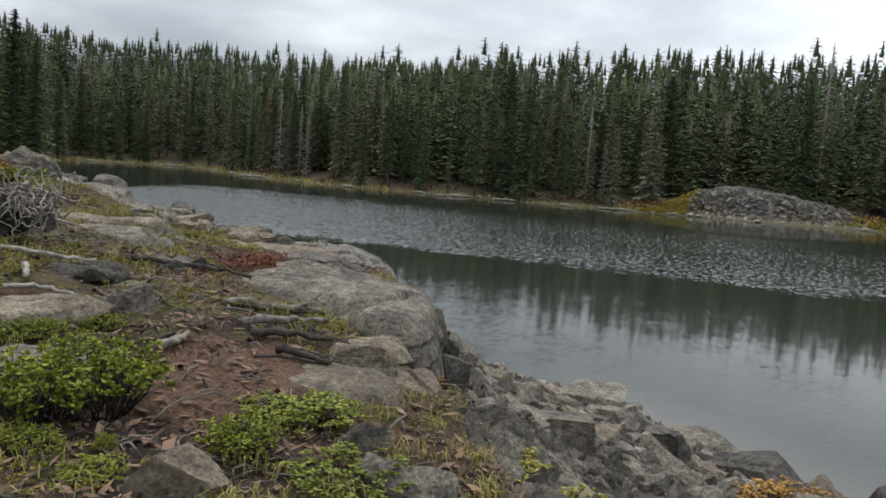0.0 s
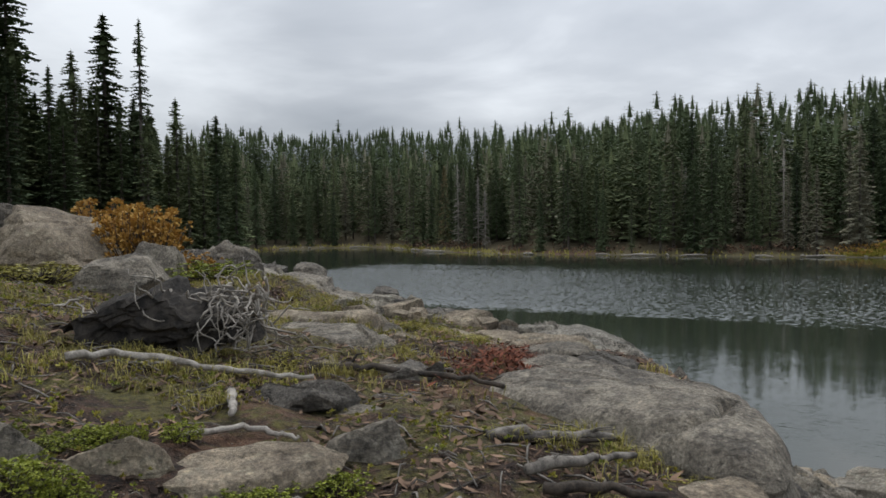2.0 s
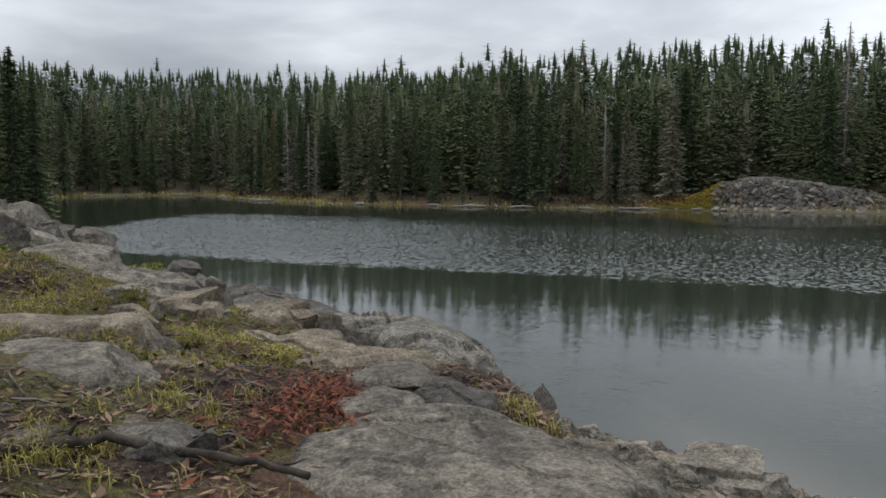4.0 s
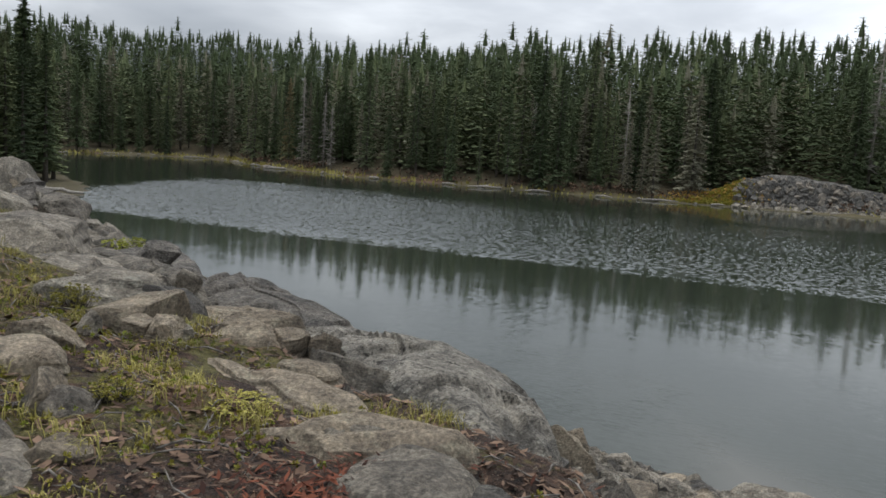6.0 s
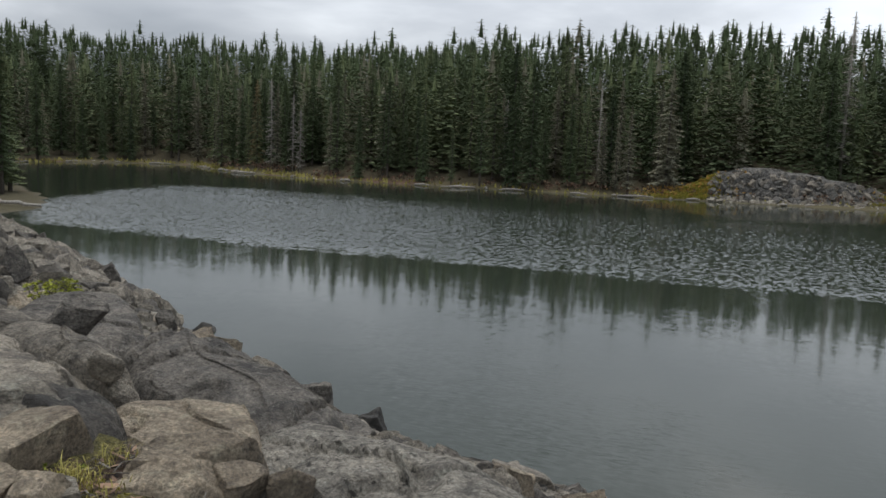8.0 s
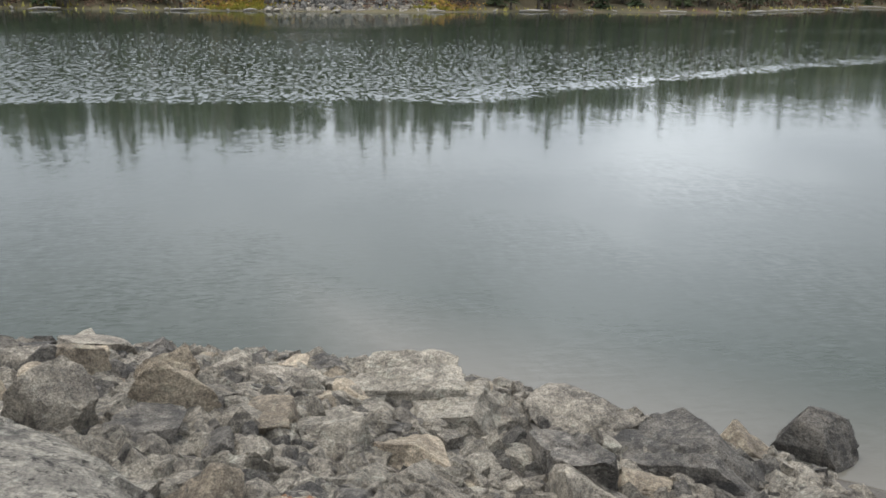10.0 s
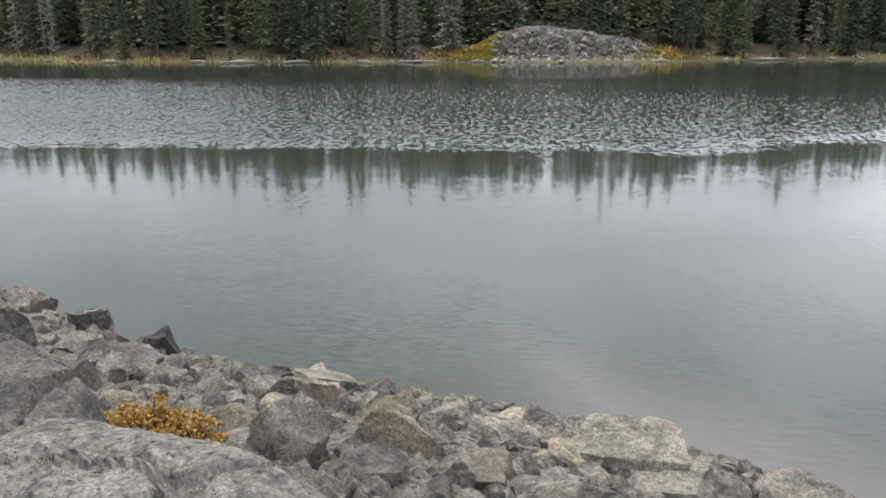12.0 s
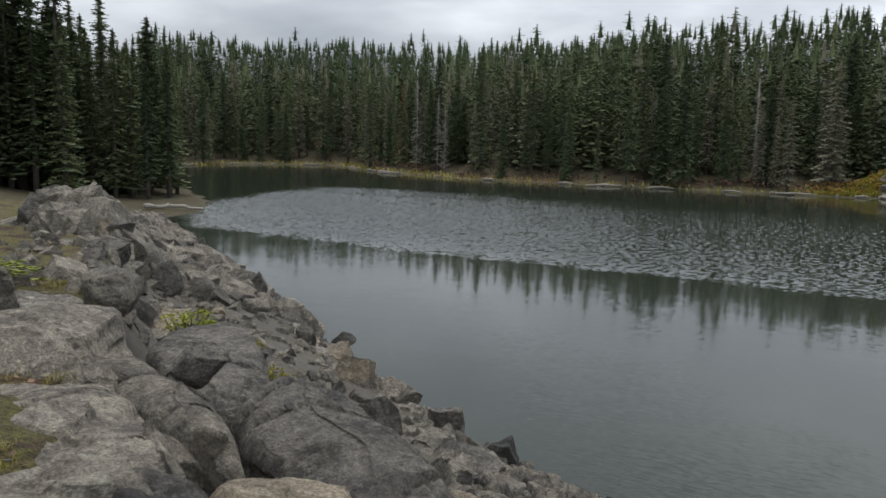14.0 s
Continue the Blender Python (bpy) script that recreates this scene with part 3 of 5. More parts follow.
def log_on_ground(name, line, radius, bark, label):
    """A stick or log that lies on the ground along a line of plan points."""
    radius *= 0.65 if radius < 0.05 else 1
    serial[0] += 1
    rng = np.random.default_rng(serial[0])
    line = np.array(line, float)
    steps = np.concatenate([np.linspace(0, 1, 5, endpoint=False) + k for k in range(len(line) - 1)] + [[len(line) - 1]])
    k = np.arange(len(line))
    x, y = np.interp(steps, k, line[:, 0]), np.interp(steps, k, line[:, 1])
    z = np.maximum(land(x, y), 0.0)
    run = np.hypot(np.gradient(x), np.gradient(y)).sum()
    z = np.convolve(np.pad(z, 3, mode="edge"), np.ones(7) / 7, "valid") + radius * 1.1 + 0.05 * np.clip(run, 0, 1) * rng.uniform(0.2, 0.6)
    wob = rng.normal(size=(len(x), 3)) * radius * 0.3
    pts = np.stack([x, y, z], 1) + wob
    r = radius * np.linspace(1.1, 0.6, len(x)) * rng.uniform(0.85, 1.15, len(x))
    v, f = tube(pts, r)
    bits = Bits()
    bits.add(v, f)
    for _ in range(max(1, int(3 * run))):
        i = rng.integers(1, len(x) - 1)
        along_it = pts[min(i + 1, len(pts) - 1)] - pts[i - 1]
        way = along_it / np.linalg.norm(along_it) + rng.normal(size=3) * (0.7, 0.7, 0.35) + (0, 0, 0.2)
        way *= rng.uniform(0.04, 0.16) * (1 if radius < 0.05 else 3) / np.linalg.norm(way)
        kink = rng.normal(size=3) * 0.12 * np.linalg.norm(way)
        bits.add(*tube([pts[i], pts[i] + 0.5 * way + kink, pts[i] + way], [r[i] * 0.38, r[i] * 0.28, r[i] * 0.12], 5))
    ob = new(name, bits.mesh(name, BARK[bark], True))
    return tagged(ob, label, "wood")


def leaves(bits, at, way, count, size, rng, spread=0.9):
    """A tuft of small folded leaves round a twig's end."""
    for _ in range(count):
        d = way + rng.normal(size=3) * spread
        d /= np.linalg.norm(d) + 1e-9
        side = np.cross(d, rng.normal(size=3))
        side /= np.linalg.norm(side) + 1e-9
        s = size * rng.uniform(0.6, 1.25)
        base = at + d * s * 0.15
        bits.add([base, base + d * s * 0.55 + side * s * 0.27, base + d * s, base + d * s * 0.55 - side * s * 0.27], [(0, 1, 2), (0, 2, 3)])


def shrub_meshes(kind, seed):
    """Stems and leaves of a shrub about 1 wide and 1 high."""
    rng = np.random.default_rng(seed)
    stems, green = Bits(), Bits()
    count, per, size = {"g": (85, 17, 0.062), "l": (70, 12, 0.06), "y": (60, 13, 0.07), "o": (120, 20, 0.055)}[kind]
    for _ in range(count):
        a, reach = rng.uniform(0, 2 * math.pi), 0.5 * math.sqrt(rng.uniform(0.02, 1))
        top = np.array([reach * math.cos(a), reach * math.sin(a), rng.uniform(0.45, 1.0) * (1.05 - 1.1 * reach * reach)])
        foot = np.array([0.35 * top[0], 0.35 * top[1], -0.05])
        mid = (foot + top) / 2 + rng.normal(size=3) * 0.06
        stems.add(*tube([foot, mid, top], [0.010, 0.008, 0.004], 4))
        for g in ((1.0, top), (0.6, mid * 0.35 + top * 0.65)):
            way = top - foot
            leaves(green, g[1] + rng.normal(size=3) * 0.02, way / np.linalg.norm(way), int(per * g[0]), size, rng)
    return stems.mesh("stems", BARK["bark_dark"], True), green.mesh("leaves", LEAF[kind])


SHRUBS = {k: [shrub_meshes(k, 31 * n + ord(k)) for n in range(3)] for k in "glyo"}
SHRUB_TEXT = {"g": "low bright green leafy shrub", "l": "low olive green ground plant", "y": "small lime green plant", "o": "orange autumn-coloured shrub"}


def shrub(x, y, w, h, kind, z=None):
    serial[0] += 1
    rng = np.random.default_rng(serial[0])
    stems, green = SHRUBS[kind][serial[0] % 3]
    ob = new("shrub")
    wide = 1.25 * w
    ob.matrix_world = pose(x, y, (ground_at(x, y) if z is None else z) - 0.02, 0, 0, rng.uniform(0, 360)) @ Matrix.Diagonal((wide, wide, (0.75 if kind in "gl" else 0.95) * h, 1))
    tagged(part("stem_tangle", stems, ob), kind="stuff")
    tagged(part("foliage", green, ob), kind="stuff")
    return tagged(ob, SHRUB_TEXT[kind] + " growing among the rocks", "shrub", "shrubs on the bank")


def crown_bits(bits, rng, height, radius, start, levels, per, fine, gaps=0.12, origin=(0, 0, 0), sweep=0.85):
    """Whorls of drooping branches, each a spray of ragged twigs."""
    origin = np.array(origin, float)
    for i in range(levels):
        u = (i + rng.uniform(-0.3, 0.3)) / levels
        u = 1 - (1 - min(max(u, 0), 1)) ** 1.4
        reach = radius * (1 - 0.94 * max(u, 0)) ** sweep + 0.02 * radius
        reach *= min(1, (1.04 - u) * 8)
        for b in range(per):
            if rng.random() < gaps:
                continue
            a = 2 * math.pi * (b + rng.uniform(-0.4, 0.4)) / per + i * 1.7
            z = height * (start + (1 - start) * min(0.995, max(0, u + rng.uniform(-0.8, 0.8) / levels)))
            long = reach * rng.uniform(0.55, 1.15)
            out = np.array([math.cos(a), math.sin(a), 0.0])
            side = np.array([-math.sin(a), math.cos(a), 0.0])
            droop = rng.uniform(0.1, 0.5) if u < 0.8 else rng.uniform(-0.15, 0.4)
            root = origin + (0, 0, z)
            for j in range(fine):
                g = (j + 0.6) / fine
                at = root + out * long * g - (0, 0, droop * long * g * g)
                s = long * (0.30 - 0.14 * g) * rng.uniform(0.6, 1.4) + 0.075
                tip = at + out * s * 0.9 - (0, 0, s * rng.uniform(0.05, 0.45))
                for sign in (-1, 1):
                    edge = at + side * sign * s * rng.uniform(0.55, 0.95) + out * s * rng.uniform(0.1, 0.5) - (0, 0, s * rng.uniform(0.1, 0.5))
                    bits.add([at - out * s * 0.5, edge, tip], [(0, 1, 2)])
                if fine > 2:
                    bits.add([at - out * s * 0.4, at + out * s * 0.4, at - (0, 0, s * rng.uniform(0.5, 0.9))], [(0, 1, 2)])
    top = origin + (0, 0, height)
    for b in range(6):
        a, wide = b * 1.047, 0.15 * radius
        bits.add([top, origin + (wide * math.cos(a), wide * math.sin(a), 0.82 * height), origin + (wide * math.cos(a + 1.047), wide * math.sin(a + 1.047), 0.82 * height)], [(0, 1, 2)])
    for b in range(4):
        a = b * 1.57
        bits.add([top + (0, 0, 0.2), top + (0.09 * math.cos(a), 0.09 * math.sin(a), -0.7), top + (0.09 * math.cos(a + 1.5), 0.09 * math.sin(a + 1.5), -0.7)], [(0, 1, 2)])


def conifer(name, height, radius, seed, needles, label, start=0.08, levels=48, per=9, fine=4, gaps=0.12, trunk=None, sweep=0.64):
    rng = np.random.default_rng(seed)
    ob = new(name)
    lean = rng.normal(size=2) * 0.004 * height
    r = trunk or 0.011 * height
    pts = [(0, 0, -0.6), (lean[0] * 0.2, lean[1] * 0.2, height * 0.35), (lean[0] * 0.6, lean[1] * 0.6, height * 0.7), (0, 0, height)]
    part("trunk", mesh_from("trunk", *tube(pts, [r * 1.25, r * 0.85, r * 0.45, 0.02], 8), BARK["trunk"], True), ob)
    bits = Bits()
    crown_bits(bits, rng, height, radius, start, levels, per, fine, gaps, sweep=sweep)
    tagged(part("crown", bits.mesh("crown", NEEDLES[needles]), ob), kind="stuff")
    return tagged(ob, label, "tree")


def snag(name, height, seed, label, bare=0.5):
    """A dead standing tree: a bleached trunk with short broken limbs."""
    rng = np.random.default_rng(seed)
    ob = new(name)
    part("trunk", mesh_from("trunk", *tube([(0, 0, -0.6), (0.05, 0, height * 0.5), (-0.06, 0.05, height)], [0.010 * height, 0.007 * height, 0.03], 8), BARK["bark_pale"], True), ob, "bleached bare trunk")
    bits = Bits()
    for _ in range(int(height * 7)):
        u = rng.uniform(0.12, 0.97)
        a, long = rng.uniform(0, 6.28), height * 0.075 * (1.1 - u) * rng.uniform(0.4, 1.5) + 0.25
        foot = np.array([0, 0, height * u])
        tip = foot + (math.cos(a) * long, math.sin(a) * long, -long * rng.uniform(-0.1, 0.6))
        bits.add(*tube([foot, (foot + tip) / 2 + (0, 0, 0.08), tip], [0.04, 0.03, 0.012], 3))
    tagged(part("limb_fringe", bits.mesh("limb_fringe", NEEDLES["dead"]), ob), kind="stuff")
    if bare < 1:
        hair = Bits()
        crown_bits(hair, rng, height, height * 0.085, 0.08, 26, 7, 3, bare, sweep=0.6)
        tagged(part("lichen", hair.mesh("lichen", NEEDLES["dead"]), ob, "grey hanging lichen"), kind="stuff")
    return tagged(ob, label, "tree")


def set_on_ground(ob, x, y, turn=0.0, size=1.0):
    ob.matrix_world = pose(x, y, ground_at(x, y), 0, 0, turn) @ Matrix.Diagonal((size, size, size, 1))
    return ob

# ---- the ground, one sheet to the horizon, and the lake ----
cols, rows_n = len(gx), len(gy)
idx = np.arange(cols * rows_n).reshape(rows_n, cols)
quads = np.stack([idx[:-1, :-1], idx[:-1, 1:], idx[1:, 1:], idx[1:, :-1]], -1).reshape(-1, 4)
ground = new("ground", mesh_from("ground", np.stack([GX, GY, GZ], -1).reshape(-1, 3), quads, GROUND, True))
tagged(ground, "brown duff and mossy soil of the rocky lake bank", "ground", kind="structure")
water = new("water", mesh_from("water", [(-190, -60, 0), (230, -60, 0), (230, 200, 0), (-190, 200, 0)], [(0, 1, 2, 3)], WATER))
tagged(water, "calm dark lake water with a wind-ruffled band", "lake", kind="structure")

# ---- the woods round the lake ----
rng = np.random.default_rng(5)
PROTO = [
    conifer("fir_tree", 17, 1.9, 1, "dark", "tall dark green fir standing in the lakeside forest"),
    conifer("fir_tree", 15, 1.35, 2, "mid", "slender green spruce standing at the lake shore", levels=46, per=7),
    conifer("fir_tree", 18, 1.65, 3, "mid", "tall green spruce with ragged branches by the lake", gaps=0.25),
    conifer("fir_tree", 13, 1.55, 4, "dark", "dense dark green fir at the forest edge", start=0.03),
    conifer("fir_tree", 16, 1.2, 5, "dark", "narrow dark green fir in the lakeside forest", start=0.15),
    conifer("fir_tree", 14, 1.3, 6, "pale", "grey-green lichen-hung spruce at the lake shore", gaps=0.3),
]
SPOTS = [(-70, 119), (-52, 114), (-36, 116), (-20, 117), (20, 124), (40, 128)]
for ob, (x, y) in zip(PROTO, SPOTS):
    set_on_ground(ob, x, y, rng.uniform(0, 360))
    tagged(ob, group="lakeside trees")
taken = list(SPOTS)
PICKS = [0, 1, 2, 3, 4, 1, 2, 0, 3, 1, 5, 4, 2, 5, 5, 1]


def plant(x, y, pick=None, size=None, wide=1.0):
    if any((x - a) ** 2 + (y - b) ** 2 < 2.2 for a, b in taken):
        return
    taken.append((x, y))
    ob = PROTO[PICKS[rng.integers(len(PICKS))] if pick is None else pick]
    s = rng.choice([rng.uniform(0.5, 0.8), rng.uniform(0.75, 1.05), rng.uniform(0.95, 1.15)], p=[0.25, 0.6, 0.15]) if size is None else size
    copy_thing(ob, pose(x, y, ground_at(x, y), 0, 0, rng.uniform(0, 360)) @ Matrix.Diagonal((wide * s * rng.uniform(0.85, 1.15) / ob.scale[0], wide * s / ob.scale[0], s / ob.scale[0], 1)))


# front rows of the far shore
shore_line = LAKE[18:31]
for a, b in zip(shore_line[:-1], shore_line[1:]):
    run = b - a
    length = np.hypot(*run)
    inland = np.array([-run[1], run[0]]) / length
    for _ in range(int(length * 0.95)):
        p = a + run * rng.random() + inland * rng.uniform(1.3, 13)
        if -10.5 < p[0] < 17 and p[1] < 126:
            continue
        plant(*p)
# the wooded point on the near side
for _ in range(520):
    x, y = rng.uniform(-104, -58), rng.uniform(30, 76)
    sh = read_grid(SHORE_AWAY, x, y)
    if 1.2 < sh < 26 and 0.55 * (x + 48) + 0.835 * (y - 48) < 7 and y > 40 - 0.55 * (x + 62) - 14 and len(taken) < 375:
        plant(x, y, int(rng.choice([0, 2, 4, 2, 3, 1])), rng.uniform(0.68, 1.0), 1.35)
for x, y, s in ((-61, 46.3, 1.35), (-64, 42.6, 1.55), (-67, 42.5, 1.6), (-70, 40.5, 1.55), (-66, 39.5, 1.5), (-72, 39, 1.6), (-63.2, 45.2, 1.3), (-60, 57, 0.9), (-58.5, 55.5, 0.8), (-74, 42, 1.3), (-59.5, 52, 1.0), (-62, 53, 1.1), (-57.5, 52.5, 0.7)):
    plant(x, y, 0 if s > 1 else 4, s, 1.3)

# trees that stand out on the skyline and along the shore
named = [
    (conifer("fir_tree", 17.5, 2.6, 41, "dark", "tall broad dark fir rising above the treeline"), -12.1, 128, 1.0),
    (conifer("fir_tree", 15.5, 2.1, 42, "pale", "tall pale grey-green spruce at the water", gaps=0.2, levels=34), -12.5, 116.5, 1.02),
    (snag("dead_tree", 23, 43, "tall sparse half-dead tree above the forest", 0.55), 9.6, 134, 1.0),
    (snag("dead_tree", 14, 44, "bleached dead snag at the far shore", 0.35), -74, 119, 1.0),
    (snag("dead_tree", 11.5, 45, "grey dead snag at the far shore", 0.35), -68.5, 116.5, 1.0),
    (snag("dead_tree", 9.5, 46, "grey dead snag at the far shore", 0.3), -66, 114.5, 1.0),
    (conifer("fir_tree", 14, 1.3, 47, "yellow", "slim yellowing spruce at the lake shore", gaps=0.25), -78, 121, 1.0),
    (snag("dead_tree", 11, 48, "pale tan dying tree in the forest", 0.3), -35, 118.5, 1.0),
    (snag("dead_tree", 10, 49, "bleached bare snag among green firs", 0.5), -84, 126, 1.0),
    (conifer("fir_tree", 18, 1.6, 50, "dark", "tall thin-topped fir rising above the forest", gaps=0.45, sweep=0.7), -83, 76.3, 1.02),
    (conifer("fir_tree", 21, 1.5, 51, "dark", "tall lean fir with a ragged top", gaps=0.4, sweep=0.6), -60.5, 46.8, 1.05),
    (snag("dead_tree", 13, 52, "grey snag beside the wooded point", 0.9), -22, 119, 1.0),
]
for ob, x, y, s in named:
    set_on_ground(ob, x, y, rng.uniform(0, 360), s)
    tagged(ob, group="lakeside trees")

# the forest behind, too dense to count
FAR_TREES = []
for n in range(9):
    one = Bits()
    crown_bits(one, rng, 15.0, 15 * rng.uniform(0.15, 0.2), 0.04, 25, 6, 2, 0.4 if n == 8 else 0.06, sweep=0.58)
    FAR_TREES.append((np.concatenate(one.v), np.concatenate(one.f)))


def add_tree(bits, x, y, height):
    v, f = FAR_TREES[8 if rng.random() < 0.05 else rng.integers(8)]
    a, s = rng.uniform(0, 6.28), height / 15
    c, d = math.cos(a) * s * rng.uniform(0.8, 1.2), math.sin(a) * s
    bits.add(np.stack([v[:, 0] * c - v[:, 1] * d, v[:, 0] * d + v[:, 1] * c, v[:, 2] * s], 1) + (x, y, ground_at(x, y)), f)


woods, count = {"dark": Bits(), "mid": Bits(), "pale": Bits()}, 0
while count < 4300:
    x, y = rng.uniform(-300, 170), rng.uniform(40, 300)
    sh = read_grid(SHORE_AWAY, x, y)
    if sh < 10 or sh > 112 or (x < -95 and y < 80):
        continue
    if 0.55 * (x + 48) + 0.835 * (y - 48) < 6:
        continue
    pick = rng.random() if sh < 36 else 1.0
    add_tree(woods["pale" if pick < 0.16 else "mid" if pick < 0.56 else "dark"], x, y, rng.uniform(9, 18) * (1.2 if rng.random() < 0.06 else 1))
    count += 1
for tone, text in (("dark", "dense dark green"), ("mid", "dense mid green"), ("pale", "sparse grey-green")):
    tagged(new("far_forest", woods[tone].mesh("far_forest", NEEDLES[tone])), text + " conifer forest on the far slope", "forest", kind="stuff")
behind = Bits()
for _ in range(120):
    a, d = rng.uniform(150, 400), rng.uniform(26, 70)
    x, y = 4 + d * math.cos(radians(a)), -6 + d * math.sin(radians(a))
    if y > 16 - 0.6 * (x + 20) or read_grid(SHORE_AWAY, x, y) < 3 or (x < -20 and y > 0):
        continue
    add_tree(behind, x, y, rng.uniform(11, 17))
tagged(new("forest_behind", behind.mesh("forest_behind", NEEDLES["dark"])), "dark conifers on the slope above the bank", "forest", kind="stuff")

# ---- the rocky knob on the far shore ----
def knob_height(x, y):
    """A low glaciated hump: a mossy ramp at one end, a broken face towards the water, a long slope at the other end."""
    crest_line = np.interp(x, [-14, -12, -9, -6, -3, 0, 5, 9, 13, 17, 21], [0.0, 1.3, 2.4, 3.9, 4.5, 4.6, 4.1, 3.3, 2.1, 1.2, 0.0])
    front = y - (112.6 + 0.16 * (x + 6) + 0.7 * soft_noise(x * 0.3, y * 0.1, 8, 3))
    rise = np.interp(front, [-1, 0, 1.2, 2.2, 3.2, 4.6, 7, 12, 17], [-0.1, 0.02, 0.20, 0.46, 0.70, 0.90, 1.0, 0.98, 0.2])
    z = crest_line * rise
    rough = soft_noise(x * 0.55, y * 0.55, 5, 4)
    tread = z * 1.5 + 0.9 * rough
    part_up = tread - np.floor(tread)
    z = z + (smooth(0.55, 0.95, part_up) - part_up) * 0.42 * smooth(0.2, 0.8, z) + 0.22 * rough * smooth(0, 1, z)
    gully = np.abs(soft_noise(x * 0.42 + 31, y * 0.2, 2, 3))
    return z - 0.5 * np.exp(-((gully / 0.06) ** 2)) * smooth(0.3, 1.2, z)


kx, ky = np.meshgrid(np.linspace(-15, 22, 190), np.linspace(110.5, 131, 120))
kz = knob_height(kx, ky)
kn = np.arange(kx.size).reshape(kx.shape)
knob = new("rock_outcrop", mesh_from("rock_outcrop", np.stack([kx, ky, kz - 0.25], -1).reshape(-1, 3), np.stack([kn[:-1, :-1], kn[:-1, 1:], kn[1:, 1:], kn[1:, :-1]], -1).reshape(-1, 4), ROCK["outcrop"], True))
knob.data.set_sharp_from_angle(angle=radians(32))
tagged(knob, "low grey rocky knob on the far shore", "rock outcrop")


def block(size):
    v, f = BALLS[2]
    v = v.copy()
    axes = np.linalg.qr(rng.normal(size=(3, 3)))[0]
    for way in (*axes, *-axes):
        v -= np.maximum(v @ way - rng.uniform(0.4, 0.7), 0)[:, None] * way
    return v * rng.uniform(0.8, 1.7, 3) * size, f


for tone, count, low, text in (("outcrop", 330, False, "dark grey broken blocks covering the far knob"), ("grey", 150, False, "grey broken blocks on the far knob"), ("pale", 300, True, "pale stones along the far knob's foot")):
    talus = Bits()
    for _ in range(count):
        x = rng.uniform(-7, 15) if low else rng.uniform(-7, 13)
        y = 112.6 + 0.16 * (x + 6) + (rng.uniform(0.0, 1.6) if low else rng.uniform(0.6, 4.5))
        v, f = block(rng.uniform(0.16, 0.42) if low else rng.uniform(0.2, 0.6))
        talus.add(v + (x, y, max(float(knob_height(np.array([x]), np.array([y]))[0]) - 0.2, 0.1)), f)
    tagged(new("talus", talus.mesh("talus", ROCK[tone])), text, "stones", kind="stuff")
for kind, spots, text in (("l", 5200, "yellow-green moss and sedge on the far knob"), ("o", 420, "rusty low bushes round the far knob")):
    growth = Bits()
    for _ in range(spots):
        x = rng.choice([-9.0, 14.5], p=[0.75, 0.25]) + rng.normal() * 2.0 if kind == "l" else rng.choice([-12.5, -7.0, 17.0]) + rng.normal() * 2.2
        y = 113.4 + 0.16 * (x + 6) + rng.uniform(0, 4.0)
        z = max(float(knob_height(np.array([x]), np.array([y]))[0]) - 0.2, ground_at(x, y))
        leaves(growth, np.array([x, y, z + rng.uniform(0, 0.12 if kind == "l" else 0.7)]), np.array([0, 0, 0.9]), 5, rng.uniform(0.12, 0.3), rng, 0.9)
    tagged(new("knob_moss" if kind == "l" else "knob_bushes", growth.mesh("growth", LEAF[kind])), text, "ground plants", kind="stuff")
brush = Bits()
for a, b in zip(LAKE[20:30], LAKE[21:31]):
    inland = np.array([-(b - a)[1], (b - a)[0]]) / np.hypot(*(b - a))
    for _ in range(int(np.hypot(*(b - a)) * 5)):
        p = a + (b - a) * rng.random() + inland * rng.uniform(1.0, 4.5)
        if soft_noise(np.array([p[0] * 0.2]), np.array([p[1] * 0.2]), 3.0, 2)[0] < 0.0:
            continue
        leaves(brush, np.array([*p, ground_at(*p) + rng.uniform(0.1, 0.9)]), np.array([0, 0, 0.8]), 9, rng.uniform(0.2, 0.4), rng, 0.9)
tagged(new("shore_brush", brush.mesh("shore_brush", LEAF["b"])), "brown leafless brush along the far shore", "brush", kind="stuff")
shore_bits = Bits()
for a, b in zip(LAKE[18:29], LAKE[19:30]):
    for _ in range(int(np.hypot(*(b - a)) * 0.35)):
        p = a + (b - a) * rng.random()
        q = p + rng.normal(size=2) * 2.2
        shore_bits.add(*tube([(*p, 0.12), (*((p + q) / 2), 0.25), (*q, 0.2)], [0.14, 0.12, 0.06], 5))
tagged(new("shore_driftwood", shore_bits.mesh("shore_driftwood", BARK["bark_pale"], True)), "bleached fallen logs along the far shore", "driftwood", kind="stuff")
far_grass = Bits()
for a, b in zip(LAKE[17:29], LAKE[18:30]):
    inland = np.array([-(b - a)[1], (b - a)[0]]) / np.hypot(*(b - a))
    for _ in range(int(np.hypot(*(b - a)) * 9)):
        p = a + (b - a) * rng.random() + inland * rng.uniform(0.2, 2.6)
        if p[0] > -50 and rng.random() < 0.7:
            continue
        g = ground_at(*p)
        s, c = rng.uniform(0.15, 0.5), rng.uniform(0, 6.28)
        e = np.array([math.cos(c), math.sin(c), 0]) * s * 0.5
        base = np.array([*p, g])
        far_grass.add([base - e, base + e, base + (0, 0, s) + rng.normal(size=3) * 0.1], [(0, 1, 2)])
tagged(new("shore_grass", far_grass.mesh("shore_grass", LEAF["s"])), "yellow-green sedge along the far shore", "grass", kind="stuff")

# ---- bedrock and the great blocks of the bank, by their outlines ----
COVERED = np.zeros(GX.shape)


